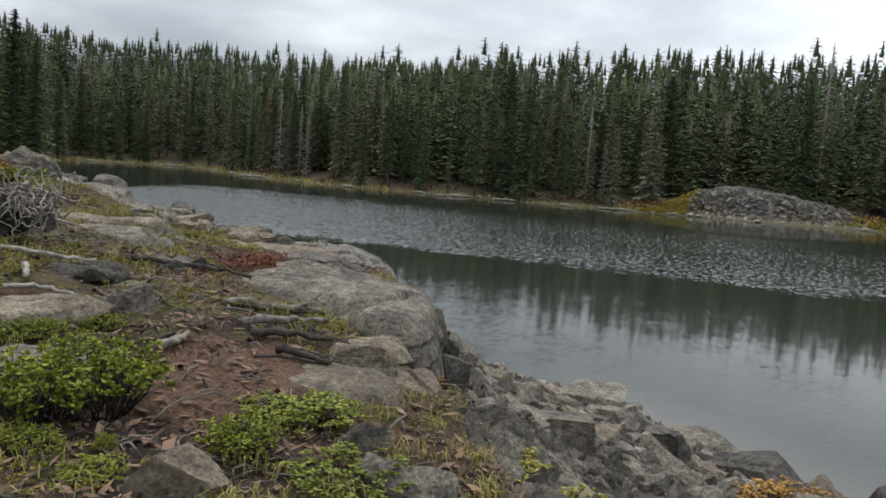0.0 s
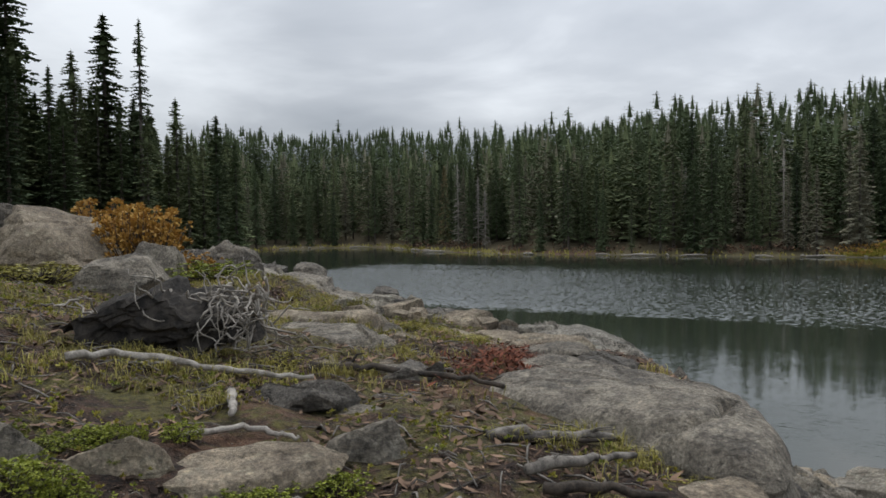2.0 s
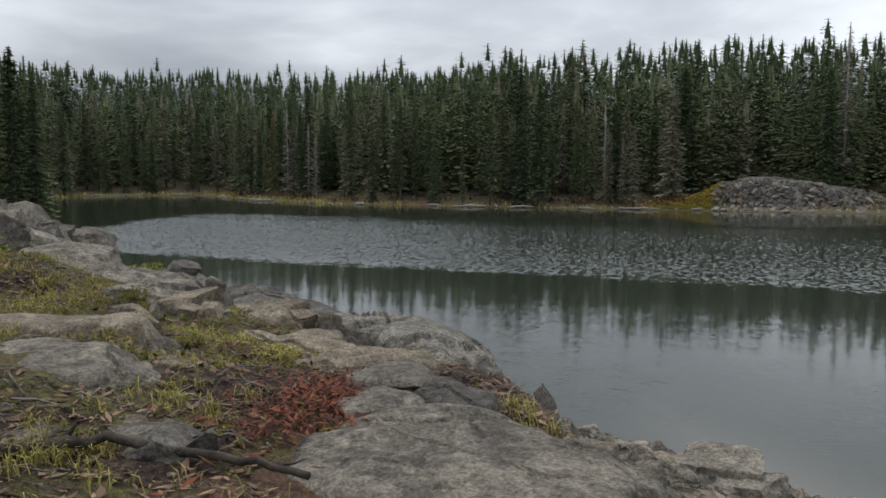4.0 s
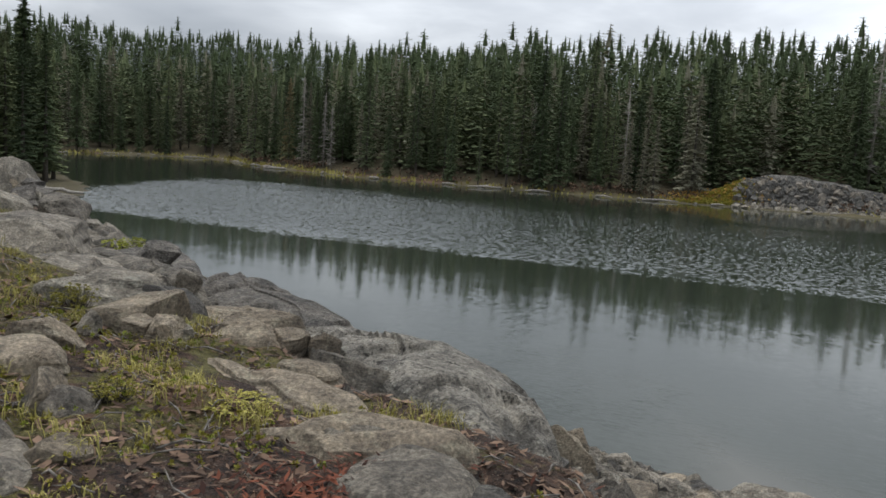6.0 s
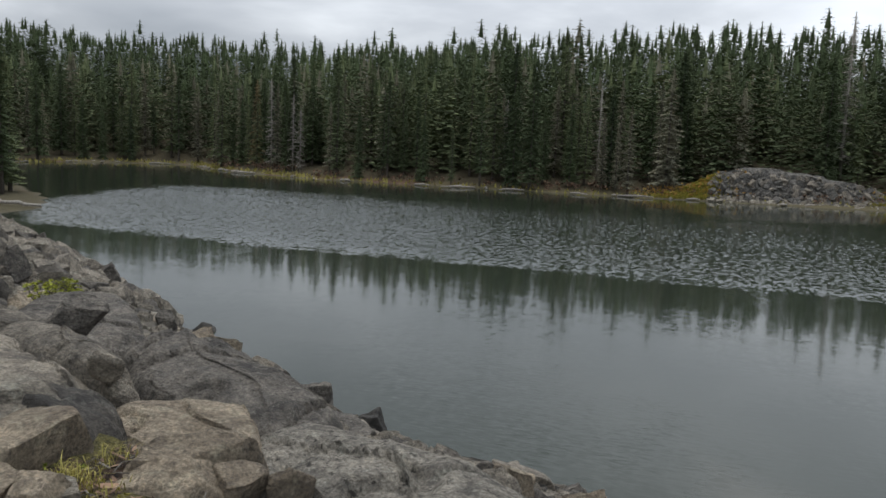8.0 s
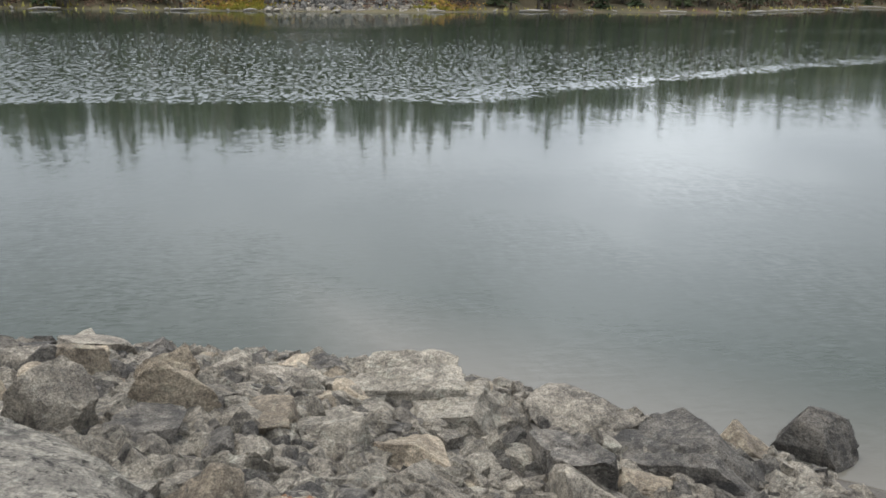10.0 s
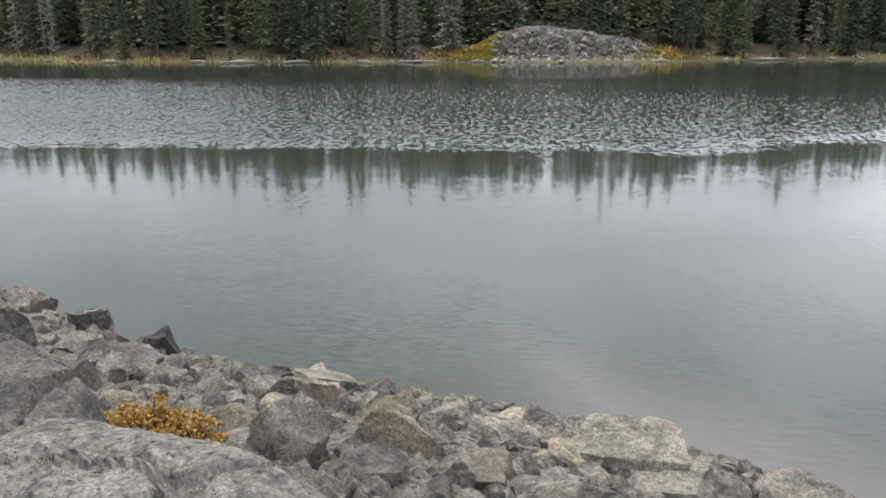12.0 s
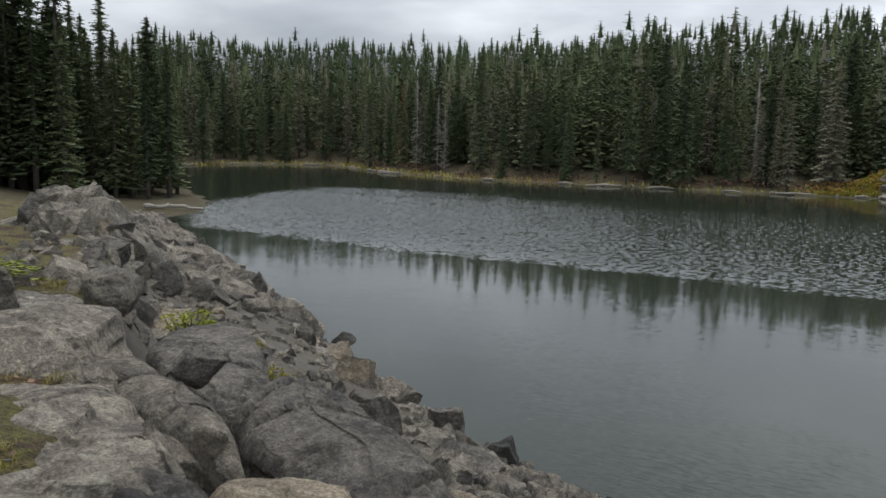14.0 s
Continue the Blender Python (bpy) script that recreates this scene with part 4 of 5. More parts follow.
def on_mass(x, y):
    return read_grid(COVERED, x, y) > 0.3


def rock_mass(name, outline, top, fall, tone, label, bulge=0.1, flare=0.12, step=0.05, seed=1, crack=None):
    """A body of rock: outline in plan, height at its middle, fall of the top (x, y), foot sunk in the ground."""
    outline = np.array(outline, float)
    mid = outline.mean(0)
    # a closed rounded curve through the outline
    n, per = len(outline), 16
    ring = []
    for i in range(n):
        p0, p1, p2, p3 = (outline[(i + k) % n] for k in (-1, 0, 1, 2))
        for u in np.arange(per) / per:
            ring.append(0.5 * (2 * p1 + (p2 - p0) * u + (2 * p0 - 5 * p1 + 4 * p2 - p3) * u * u + (3 * p1 - p0 - 3 * p2 + p3) * u**3))
    ring = np.array(ring)
    ring = ring + 0.05 * np.stack([soft_noise(ring[:, 0] * 3 + seed, ring[:, 1] * 3, 1, 3), soft_noise(ring[:, 0] * 3, ring[:, 1] * 3 + seed, 5, 3)], 1)
    grow = np.concatenate([np.linspace(0.02, 0.86, 22), np.linspace(0.88, 1.0, 8)])
    rows = []
    size = np.sqrt(np.ptp(outline[:, 0]) * np.ptp(outline[:, 1]))
    for g in grow:
        p = mid + (ring - mid) * g
        z = top + (p - mid) @ np.array(fall) + bulge * (1 - g**2.4) - 0.05 * size * max(0, (g - 0.86) / 0.14) ** 2
        fine = min(1.0, 0.55 * size)
        z = z + 0.05 * fine * soft_noise(p[:, 0] * 1.4 + seed, p[:, 1] * 1.4, seed, 4) + 0.025 * soft_noise(p[:, 0] * 6, p[:, 1] * 6, seed, 4)
        tread = ((p - mid) @ np.array([0.5, 0.85]) * 2.2 + 1.1 * soft_noise(p[:, 0] * 0.9, p[:, 1] * 0.9, seed + 3, 3))
        z = z - step * smooth(0.0, 0.12, tread - np.floor(tread)) * smooth(-0.2, 0.1, soft_noise(p[:, 0] * 0.8 + seed, p[:, 1] * 0.8, 9, 2))
        joint = soft_noise(p[:, 0] * 0.85 + 7 * seed, p[:, 1] * 0.85, 2.5, 3)
        z = z - 0.075 * fine * np.exp(-((joint / 0.022) ** 2))
        if crack:
            (ax, ay), (bx, by) = crack
            d = np.array([by - ay, ax - bx]) / math.hypot(bx - ax, by - ay)
            off = (p - (ax, ay)) @ d + 0.05 * soft_noise(p[:, 0] * 4, p[:, 1] * 4, 3, 3)
            z = z - 0.16 * np.exp(-((off / 0.035) ** 2)) + 0.05 * np.sign(off) * smooth(0.3, 0.0, np.abs(off))
        rows.append(np.column_stack([p, z]))
    rim = rows[-1]
    away = (ring - mid) / (np.linalg.norm(ring - mid, axis=1)[:, None] + 1e-9)
    foot = np.maximum(land(ring[:, 0], ring[:, 1]), -0.2) - 0.3
    depth = np.maximum(rim[:, 2] - foot, 0.15)
    for g in np.linspace(0.06, 1.0, 16):
        z = rim[:, 2] - depth * g
        out_by = flare * depth * g**0.8 + 0.07 * soft_noise(ring[:, 0] * 1.6 + seed, ring[:, 1] * 1.6, z * 2.6, 4) + 0.06 * np.sin(math.pi * min(1, 3 * g) / 2)
        shelf = z * 3.1 + 0.6 * soft_noise(ring[:, 0] * 1.2, ring[:, 1] * 1.2, seed, 2)
        out_by = out_by - 0.05 * (shelf - np.floor(shelf))
        rows.append(np.column_stack([ring + away * out_by[:, None], z]))
    m, count = len(ring), len(rows)
    v = np.concatenate(rows + [np.array([[mid[0], mid[1], rows[0][:, 2].mean()]])])
    i = np.arange(count - 1)[:, None] * m
    j, k = np.arange(m), (np.arange(m) + 1) % m
    quads = np.stack([i + j, i + k, i + m + k, i + m + j], -1).reshape(-1, 4)
    tris = np.concatenate([quads[:, [0, 2, 1]], quads[:, [0, 3, 2]], np.column_stack([np.full(m, count * m), j, k])])
    origin = np.array([mid[0], mid[1], foot.mean()])
    me = mesh_from(name, v - origin, tris, ROCK[tone], True)
    me.set_sharp_from_angle(angle=radians(40))
    ob = new(name, me)
    ob.matrix_world = pose(*origin)
    i0, i1 = np.searchsorted(gx, [outline[:, 0].min() - 0.4, outline[:, 0].max() + 0.4])
    j0, j1 = np.searchsorted(gy, [outline[:, 1].min() - 0.4, outline[:, 1].max() + 0.4])
    COVERED[j0:j1, i0:i1] = np.maximum(COVERED[j0:j1, i0:i1], inside(mid + (outline - mid) * 1.06, GX[j0:j1, i0:i1], GY[j0:j1, i0:i1]))
    for p in mid + (outline - mid) * 0.62:
        KEPT_SPOTS.append((float(p[0]), float(p[1]), 0.3 * float(np.linalg.norm(outline - mid, axis=1).min())))
    KEPT_SPOTS.append((float(mid[0]), float(mid[1]), 0.8 * float(np.linalg.norm(outline - mid, axis=1).min())))
    return tagged(ob, label, "rock")


rock_mass("bedrock", [(-2.8, 6.8), (-3.05, 7.4), (-2.9, 7.95), (-2.6, 8.25), (-2.1, 8.1), (-1.55, 7.7), (-1.2, 7.1), (-1.05, 6.4), (-1.3, 6.3), (-1.9, 6.6)], 4.13, (-0.02, -0.02), "grey", "broad rounded grey bedrock hump dropping to the lake", 0.12, 0.14, 0.012, 3)
rock_mass("bedrock", [(-5.3, 11.15), (-5.25, 11.6), (-4.75, 11.65), (-4.1, 11.4), (-3.6, 11.1), (-3.1, 10.6), (-2.8, 9.7), (-3.0, 9.45), (-3.6, 9.75), (-4.24, 10.2), (-4.9, 10.6)], 3.88, (-0.05, -0.08), "lichen", "large lichen-spotted grey bedrock dome above the lake", 0.16, 0.2, 0.05, 4)
rock_mass("boulder", [(-7.65, 12.8), (-7.65, 13.35), (-6.6, 13.1), (-5.75, 12.65), (-5.3, 12.25), (-5.4, 11.75), (-6.3, 11.85), (-7.07, 12.16)], 3.70, (-0.05, 0.06), "dark", "large dark grey cracked boulder with pale lichen spots", 0.10, 0.10, 0.02, 5, ((-7.3, 12.2), (-7.0, 13.3)))
rock_mass("bedrock", [(-6.15, 10.95), (-6.1, 11.25), (-5.6, 11.5), (-5.2, 11.05), (-5.1, 10.8), (-5.6, 10.4)], 3.93, (0.0, 0.02), "tan", "flat pale tan block of bedrock at the bank's edge", 0.05, 0.06, 0.03, 6)
rock_mass("bedrock", [(-8.6, 11.1), (-8.25, 11.5), (-7.4, 11.45), (-6.4, 10.95), (-6.0, 10.6), (-6.4, 10.3), (-7.5, 10.3)], 4.13, (0.03, -0.05), "grey", "broad grey-brown bedrock slab on the crest", 0.12, 0.12, 0.05, 7)
rock_mass("boulder", [(-8.9, 11.9), (-8.55, 12.35), (-7.7, 12.05), (-6.6, 11.6), (-6.3, 11.2), (-7.4, 11.45)], 4.04, (0.0, -0.03), "grey", "weathered grey block wedged behind the pale slab", 0.12, 0.10, 0.04, 8)
rock_mass("boulder", [(-12.2, 13.1), (-11.5, 13.7), (-10.2, 13.35), (-9.0, 12.65), (-8.8, 12.1), (-10.5, 12.2)], 3.96, (-0.03, 0.0), "lichen", "long sloping lichen-spotted grey slab of the crest", 0.15, 0.12, 0.05, 9)
rock_mass("boulder", [(-9.8, 13.5), (-10.0, 14.2), (-9.3, 14.5), (-8.0, 13.45), (-7.5, 12.6), (-8.4, 12.75)], 3.68, (-0.02, 0.05), "dark", "dark angular split boulder on the bank", 0.05, 0.04, 0.09, 10)
rock_mass("rock_ledge", [(-3.3, 8.2), (-3.22, 8.68), (-2.88, 8.58), (-2.84, 8.2)], 4.19, (0, 0), "grey", "broken flat ledge block with a dark crack below", 0.02, 0.0, 0.02, 11)
rock_mass("rock_ledge", [(-2.8, 8.18), (-2.82, 8.56), (-2.5, 8.4), (-2.34, 8.16), (-2.5, 7.98)], 4.18, (0, 0), "dark", "broken flat ledge block with a dark crack below", 0.02, 0.0, 0.02, 12)
rock_mass("rock_ledge", [(-3.0, 7.7), (-3.05, 8.1), (-2.72, 8.08), (-2.68, 7.78)], 4.17, (0, 0), "grey", "broken flat ledge block with a dark crack below", 0.02, 0.0, 0.02, 13)
rock_mass("flat_stone", [(-4.89, 9.35), (-4.85, 9.56), (-4.54, 9.52), (-4.27, 9.61), (-3.74, 9.35), (-3.84, 9.05), (-4.28, 8.95), (-4.6, 9.08)], 4.07, (0, 0), "tan", "flat tan bedrock slab set in the soil", 0.04, 0.05, 0.03, 21)
rock_mass("flat_stone", [(-4.58, 9.8), (-4.51, 10.01), (-4.24, 9.96), (-4.16, 9.75), (-4.39, 9.7)], 4.03, (0, 0), "tan", "thin tan ledge stone at the bank's edge", 0.02, 0.02, 0.02, 22)
rock_mass("flat_stone", [(-5.1, 8.5), (-4.92, 8.66), (-4.74, 8.58), (-4.62, 8.38), (-4.79, 8.26)], 4.18, (0, 0), "tan", "flat tan stone set in the soil", 0.03, 0.05, 0.02, 23)
rock_mass("flat_stone", [(-5.33, 7.75), (-5.18, 7.98), (-4.23, 7.8), (-3.98, 7.5), (-4.3, 7.3), (-4.85, 7.3)], 4.31, (0, 0), "grey", "long low grey bedrock step in the grass", 0.05, 0.08, 0.03, 24)
rock_mass("flat_stone", [(-6.1, 8.2), (-5.37, 8.6), (-5.0, 8.62), (-4.85, 8.4), (-5.4, 8.1)], 4.33, (0, 0), "tan", "thin tan rock step across the path", 0.02, 0.05, 0.02, 25)
rock_mass("flat_stone", [(-1.66, 5.5), (-1.04, 5.7), (-0.72, 5.43), (-0.74, 5.15), (-1.24, 4.98)], 4.0, (0, 0), "tan", "flat tan bedrock slab beside bare soil", 0.04, 0.1, 0.03, 26)
rock_mass("flat_stone", [(-1.46, 6.05), (-1.26, 6.34), (-1.05, 6.1), (-1.3, 5.78)], 4.05, (0, 0), "tan", "flat tan stone with a broken edge", 0.03, 0.08, 0.02, 27)
rock_mass("flat_stone", [(-1.09, 5.79), (-0.9, 6.08), (-0.66, 5.75), (-0.7, 5.46)], 3.98, (0, 0), "tan", "tan ledge stone at the bank's edge", 0.03, 0.1, 0.03, 28)
rock_mass("stone", [(-3.5, 4.72), (-3.85, 5.05), (-3.7, 5.25), (-3.25, 4.98)], 4.24, (0, 0), "tan", "squarish tan stone bedded in the plants", 0.05, 0.08, 0.02, 29)
rock_mass("flat_stone", [(-3.05, 4.75), (-3.22, 5.3), (-2.99, 5.6), (-2.8, 5.45), (-2.85, 5.05)], 4.14, (0, 0), "grey", "flat grey stone among green sprigs", 0.04, 0.1, 0.02, 30)
rock_mass("stone", [(-2.96, 5.68), (-3.1, 6.0), (-2.8, 6.0), (-2.62, 5.8)], 4.2, (0, 0), "grey", "rounded grey stone in the litter", 0.05, 0.1, 0.01, 31)
# ---- rocks of the near bank, each in its place ----
boulder(-2.95, 8.01, 4.04, 0.42, 0.43, 0.14, 29, "slab", "dark", "rock_ledge")
boulder(-2.70, 8.41, 3.98, 0.62, 0.49, 0.15, 25, "slab", "dark", "rock_ledge")
boulder(-2.50, 5.39, 4.14, 0.38, 0.20, 0.20, 41, "round", "grey", "stone")
boulder(-2.90, 4.49, 4.22, 0.40, 0.21, 0.21, 54, "round", "tan", "stone")
boulder(-2.67, 4.81, 4.17, 0.85, 0.45, 0.14, 48, "flat", "tan", "flat_stone")
boulder(-3.19, 4.20, 4.29, 0.39, 0.20, 0.21, 60, "round", "grey", "stone")
boulder(-3.2, 5.85, 4.16, 0.46, 0.26, 0.2, 45, "round", "dark", "stone")
boulder(-7.86, 7.99, 4.49, 1.03, 0.75, 0.36, 54, "slab", "grey", "boulder")
boulder(-12.09, 9.78, 4.51, 2.3, 2.4, 0.99, 58, "round", "tan", "boulder")
boulder(-10.41, 13.59, 4.11, 0.63, 0.96, 0.34, 43, "round", "grey", "stone")
boulder(-0.68, 6.02, 3.95, 0.18, 0.17, 0.12, 13, "angular", "dark", "boulder")
boulder(-0.93, 10.49, 0.90, 1.24, 0.64, 0.84, 11, "angular", "grey", "boulder")
boulder(0.06, 11.79, 0.87, 1.36, 0.99, 0.42, 4, "angular", "grey", "boulder")
boulder(0.90, 11.98, 0.65, 1.87, 1.36, 0.50, -0, "angular", "dark", "boulder")
boulder(-0.14, 9.53, 1.21, 0.74, 0.38, 0.48, 7, "angular", "grey", "boulder")
boulder(-0.28, 4.42, 3.85, 0.38, 0.20, 0.24, 22, "angular", "grey", "stone")
boulder(-0.88, 3.83, 3.95, 0.35, 0.20, 0.22, 38, "angular", "tan", "stone")
boulder(-0.59, 4.67, 3.92, 0.26, 0.13, 0.17, 25, "angular", "grey", "stone")
boulder(-5.47, 9.24, 4.19, 0.15, 0.20, 0.13, 47, "angular", "grey", "stone")
boulder(-4.51, 8.18, 4.17, 0.33, 0.24, 0.14, 49, "round", "grey", "stone")
boulder(-5.30, 8.80, 4.21, 0.38, 0.20, 0.16, 50, "flat", "tan", "flat_stone")
boulder(-3.43, 8.72, 3.78, 1.02, 0.58, 0.43, 26, "slab", "tan", "bedrock")
boulder(-4.20, 10.09, 3.69, 0.66, 0.34, 0.42, 27, "angular", "grey", "boulder")
boulder(-5.00, 10.13, 3.91, 0.64, 0.47, 0.27, 35, "round", "tan", "boulder")
boulder(-5.10, 10.33, 3.77, 0.76, 0.39, 0.41, 38, "round", "tan", "boulder")
boulder(-6.2, 10.15, 3.62, 1.45, 1.0, 0.70, 56, "round", "pale", "bedrock")
boulder(-9.08, 11.94, 3.74, 1.49, 1.90, 0.63, 57, "slab", "grey", "boulder")
boulder(-6.42, 11.22, 4.08, 0.22, 0.13, 0.14, 47, "angular", "grey", "stone")
boulder(-13.37, 15.26, 3.54, 0.70, 0.73, 0.80, 55, "angular", "dark", "stone")
boulder(-24.04, 25.55, 1.23, 1.67, 0.87, 1.08, 50, "angular", "pale", "stone")
boulder(-20.06, 25.66, 0.88, 0.96, 0.99, 0.96, 44, "angular", "dark", "stone")
boulder(-18.38, 24.95, 0.72, 0.74, 0.77, 0.74, 42, "angular", "dark", "stone")
boulder(-14.62, 21.77, 1.19, 0.48, 0.50, 0.47, 40, "angular", "dark", "stone")
boulder(-16.9, 26.15, -0.16, 0.85, 0.5, 0.42, 38, "round", "wet", "stone")
boulder(-11.11, 22.24, -0.37, 0.65, 0.34, 0.47, 30, "angular", "dark", "stone")
boulder(-2.96, 7.77, 4.08, 0.31, 0.33, 0.10, 27, "flat", "dark", "rock_ledge")
boulder(-2.83, 8.23, 4.03, 0.39, 0.28, 0.10, 23, "flat", "dark", "rock_ledge")
boulder(-2.57, 8.41, 4.00, 0.40, 0.29, 0.08, 20, "flat", "grey", "rock_ledge")
boulder(-4.58, 8.14, 4.23, 0.19, 0.26, 0.15, 39, "angular", "tan", "stone")
boulder(-3.86, 6.64, 4.22, 0.22, 0.16, 0.07, 45, "round", "tan", "stone")
boulder(-3.62, 7.02, 4.15, 0.28, 0.23, 0.07, 39, "flat", "grey", "stone")
boulder(-3.24, 6.91, 4.14, 0.24, 0.21, 0.16, 36, "angular", "dark", "stone")
boulder(-3.24, 5.71, 4.24, 0.56, 0.41, 0.12, 49, "angular", "dark", "stone")
boulder(-3.88, 6.69, 4.20, 0.20, 0.14, 0.11, 50, "round", "tan", "stone")
boulder(-3.73, 7.07, 4.18, 0.18, 0.17, 0.05, 44, "flat", "tan", "stone")
boulder(-3.36, 6.89, 4.13, 0.57, 0.41, 0.14, 41, "angular", "dark", "stone")
boulder(-4.08, 7.79, 4.25, 0.22, 0.18, 0.06, 41, "flat", "tan", "stone")
boulder(-3.52, 8.71, 3.92, 0.65, 0.34, 0.28, 29, "flat", "grey", "flat_stone")
boulder(-5.42, 9.56, 4.13, 0.27, 0.32, 0.11, 44, "flat", "tan", "stone")
boulder(-3.90, 9.53, 3.81, 0.26, 0.33, 0.27, 27, "angular", "dark", "stone")
boulder(-5.19, 9.55, 4.10, 0.31, 0.33, 0.17, 42, "flat", "tan", "stone")
boulder(-5.98, 10.39, 3.87, 0.72, 1.14, 0.40, 42, "round", "dark", "boulder")
boulder(-5.71, 9.88, 3.92, 0.71, 0.73, 0.39, 43, "flat", "tan", "boulder")
boulder(-5.18, 9.65, 4.13, 0.17, 0.26, 0.07, 46, "flat", "pale", "stone")
boulder(-4.77, 10.24, 4.00, 0.27, 0.19, 0.12, 35, "flat", "tan", "stone")
boulder(-4.58, 10.38, 3.98, 0.23, 0.12, 0.12, 37, "round", "tan", "stone")
boulder(-7.96, 12.53, 3.95, 0.52, 0.38, 0.22, 48, "angular", "dark", "boulder")
boulder(-10.75, 12.05, 4.10, 1.15, 1.0, 0.8, 43, "round", "grey", "boulder", "rounded grey boulder on the grassy crest")
boulder(-13.7, 9.3, 4.50, 1.6, 1.3, 1.2, 58, "round", "grey", "boulder", "large weathered grey boulder on the crest")
boulder(-9.4, 9.6, 4.50, 0.75, 0.6, 0.45, 50, "round", "grey", "boulder", "low grey boulder in the mossy grass")
boulder(-1.18, 5.82, 3.95, 0.46, 0.42, 0.17, 18, "flat", "tan", "flat_stone")
boulder(-2.1, 4.35, 4.10, 0.7, 0.34, 0.12, 50, "flat", "grey", "flat_stone")
boulder(-1.95, 3.85, 3.98, 0.5, 0.42, 0.24, 44, "round", "dark", "stone")
boulder(-1.65, 16.70, 0.53, 1.66, 1.18, 0.69, -7, "angular", "pale", "boulder", lean=-8)
boulder(-4.02, 15.32, 1.48, 0.91, 0.65, 0.65, 10, "angular", "tan", "boulder", lean=-5)
boulder(-2.97, 16.85, 0.71, 1.25, 0.90, 0.36, 2, "angular", "grey", "boulder", lean=-2)
boulder(-1.10, 15.96, 0.55, 1.41, 1.01, 0.55, -12, "angular", "pale", "boulder", lean=1)
boulder(0.59, 16.17, 0.27, 1.67, 1.19, 0.50, -22, "angular", "grey", "boulder", lean=4)
boulder(-0.11, 14.79, 0.35, 1.14, 0.81, 0.96, -21, "angular", "dark", "boulder", lean=7)
boulder(-1.82, 14.18, 0.99, 1.12, 0.80, 0.47, -8, "angular", "grey", "boulder", lean=-7)
boulder(-2.54, 14.99, 0.96, 0.89, 0.64, 0.55, -1, "angular", "pale", "boulder", lean=-4)
boulder(1.65, 15.16, 0.18, 2.36, 1.69, 0.67, -32, "angular", "dark", "boulder", lean=-1)
boulder(-4.87, 14.51, 1.82, 0.76, 0.54, 0.66, 19, "angular", "grey", "boulder", lean=2)
boulder(3.55, 15.92, -0.07, 1.15, 0.85, 0.62, -38, "angular", "dark", "boulder", lean=5)
boulder(2.39, 15.65, 0.01, 1.04, 0.74, 0.45, -34, "angular", "tan", "boulder", lean=8)
boulder(-0.85, 15.38, 0.55, 0.62, 0.44, 0.50, -14, "angular", "pale", "boulder", lean=-6)
boulder(-3.38, 15.02, 1.22, 0.53, 0.38, 0.47, 6, "angular", "grey", "boulder", lean=-3)
boulder(-3.16, 13.94, 1.38, 0.36, 0.26, 0.52, 4, "angular", "pale", "boulder", lean=0)
boulder(-0.49, 15.60, 0.44, 0.47, 0.34, 0.53, -16, "angular", "grey", "boulder", lean=3)
boulder(-2.93, 15.72, 1.01, 0.64, 0.46, 0.19, 2, "angular", "grey", "boulder", lean=6)
boulder(-5.16, 16.44, 1.37, 0.67, 0.48, 0.37, 16, "angular", "tan", "boulder", lean=-8)
boulder(-5.64, 16.43, 1.45, 0.64, 0.46, 0.29, 19, "angular", "grey", "boulder", lean=-5)
boulder(-5.10, 16.38, 1.36, 0.52, 0.37, 0.44, 15, "angular", "tan", "boulder", lean=-2)
boulder(-8.42, 19.32, 0.72, 0.67, 0.48, 0.38, 26, "angular", "wet", "boulder", lean=1)
boulder(-9.42, 19.20, 1.02, 0.62, 0.44, 0.43, 30, "angular", "dark", "boulder", lean=4)
boulder(-10.74, 19.81, 1.12, 0.81, 0.58, 0.41, 34, "angular", "grey", "boulder", lean=7)
boulder(-11.58, 19.56, 1.41, 0.87, 0.62, 0.52, 37, "angular", "tan", "boulder", lean=-7)
boulder(-9.34, 17.04, 1.71, 0.81, 0.58, 0.52, 36, "angular", "dark", "boulder", lean=-4)
boulder(-5.45, 16.40, 1.39, 0.64, 0.46, 0.38, 17, "angular", "dark", "boulder", lean=-1)
boulder(-4.26, 16.33, 1.26, 0.69, 0.49, 0.45, 10, "angular", "tan", "boulder", lean=2)
# ---- loose riprap on the slope ----
VARIANTS = [rock_shape("angular", 300 + n, 4) for n in range(12)]
RIP = [[mesh_from("riprap_stone", v, f, ROCK[t], True) for t in ("grey", "pale", "tan", "dark", "pale")] for v, f in VARIANTS]
for group in RIP:
    for me in group:
        me.set_sharp_from_angle(angle=radians(34))


def riprap(x, y, s, tilt, z=None):
    ob = new("riprap_stone", RIP[rng.integers(12)][rng.integers(5)])
    g = max(ground_at(x, y), -0.2) if z is None else z
    g -= 0.16 * s
    ob.matrix_world = pose(x, y, g + 0.12 * s, *rng.uniform(-tilt, tilt, 2), rng.uniform(0, 360)) @ Matrix.Diagonal((s * 0.5 * rng.uniform(0.8, 1.25), s * 0.5 * rng.uniform(0.7, 1.1), s * 0.5 * rng.uniform(0.5, 0.85), 1))
    tagged(ob, "grey angular broken stone piled on the bank", "rock", "riprap stones")


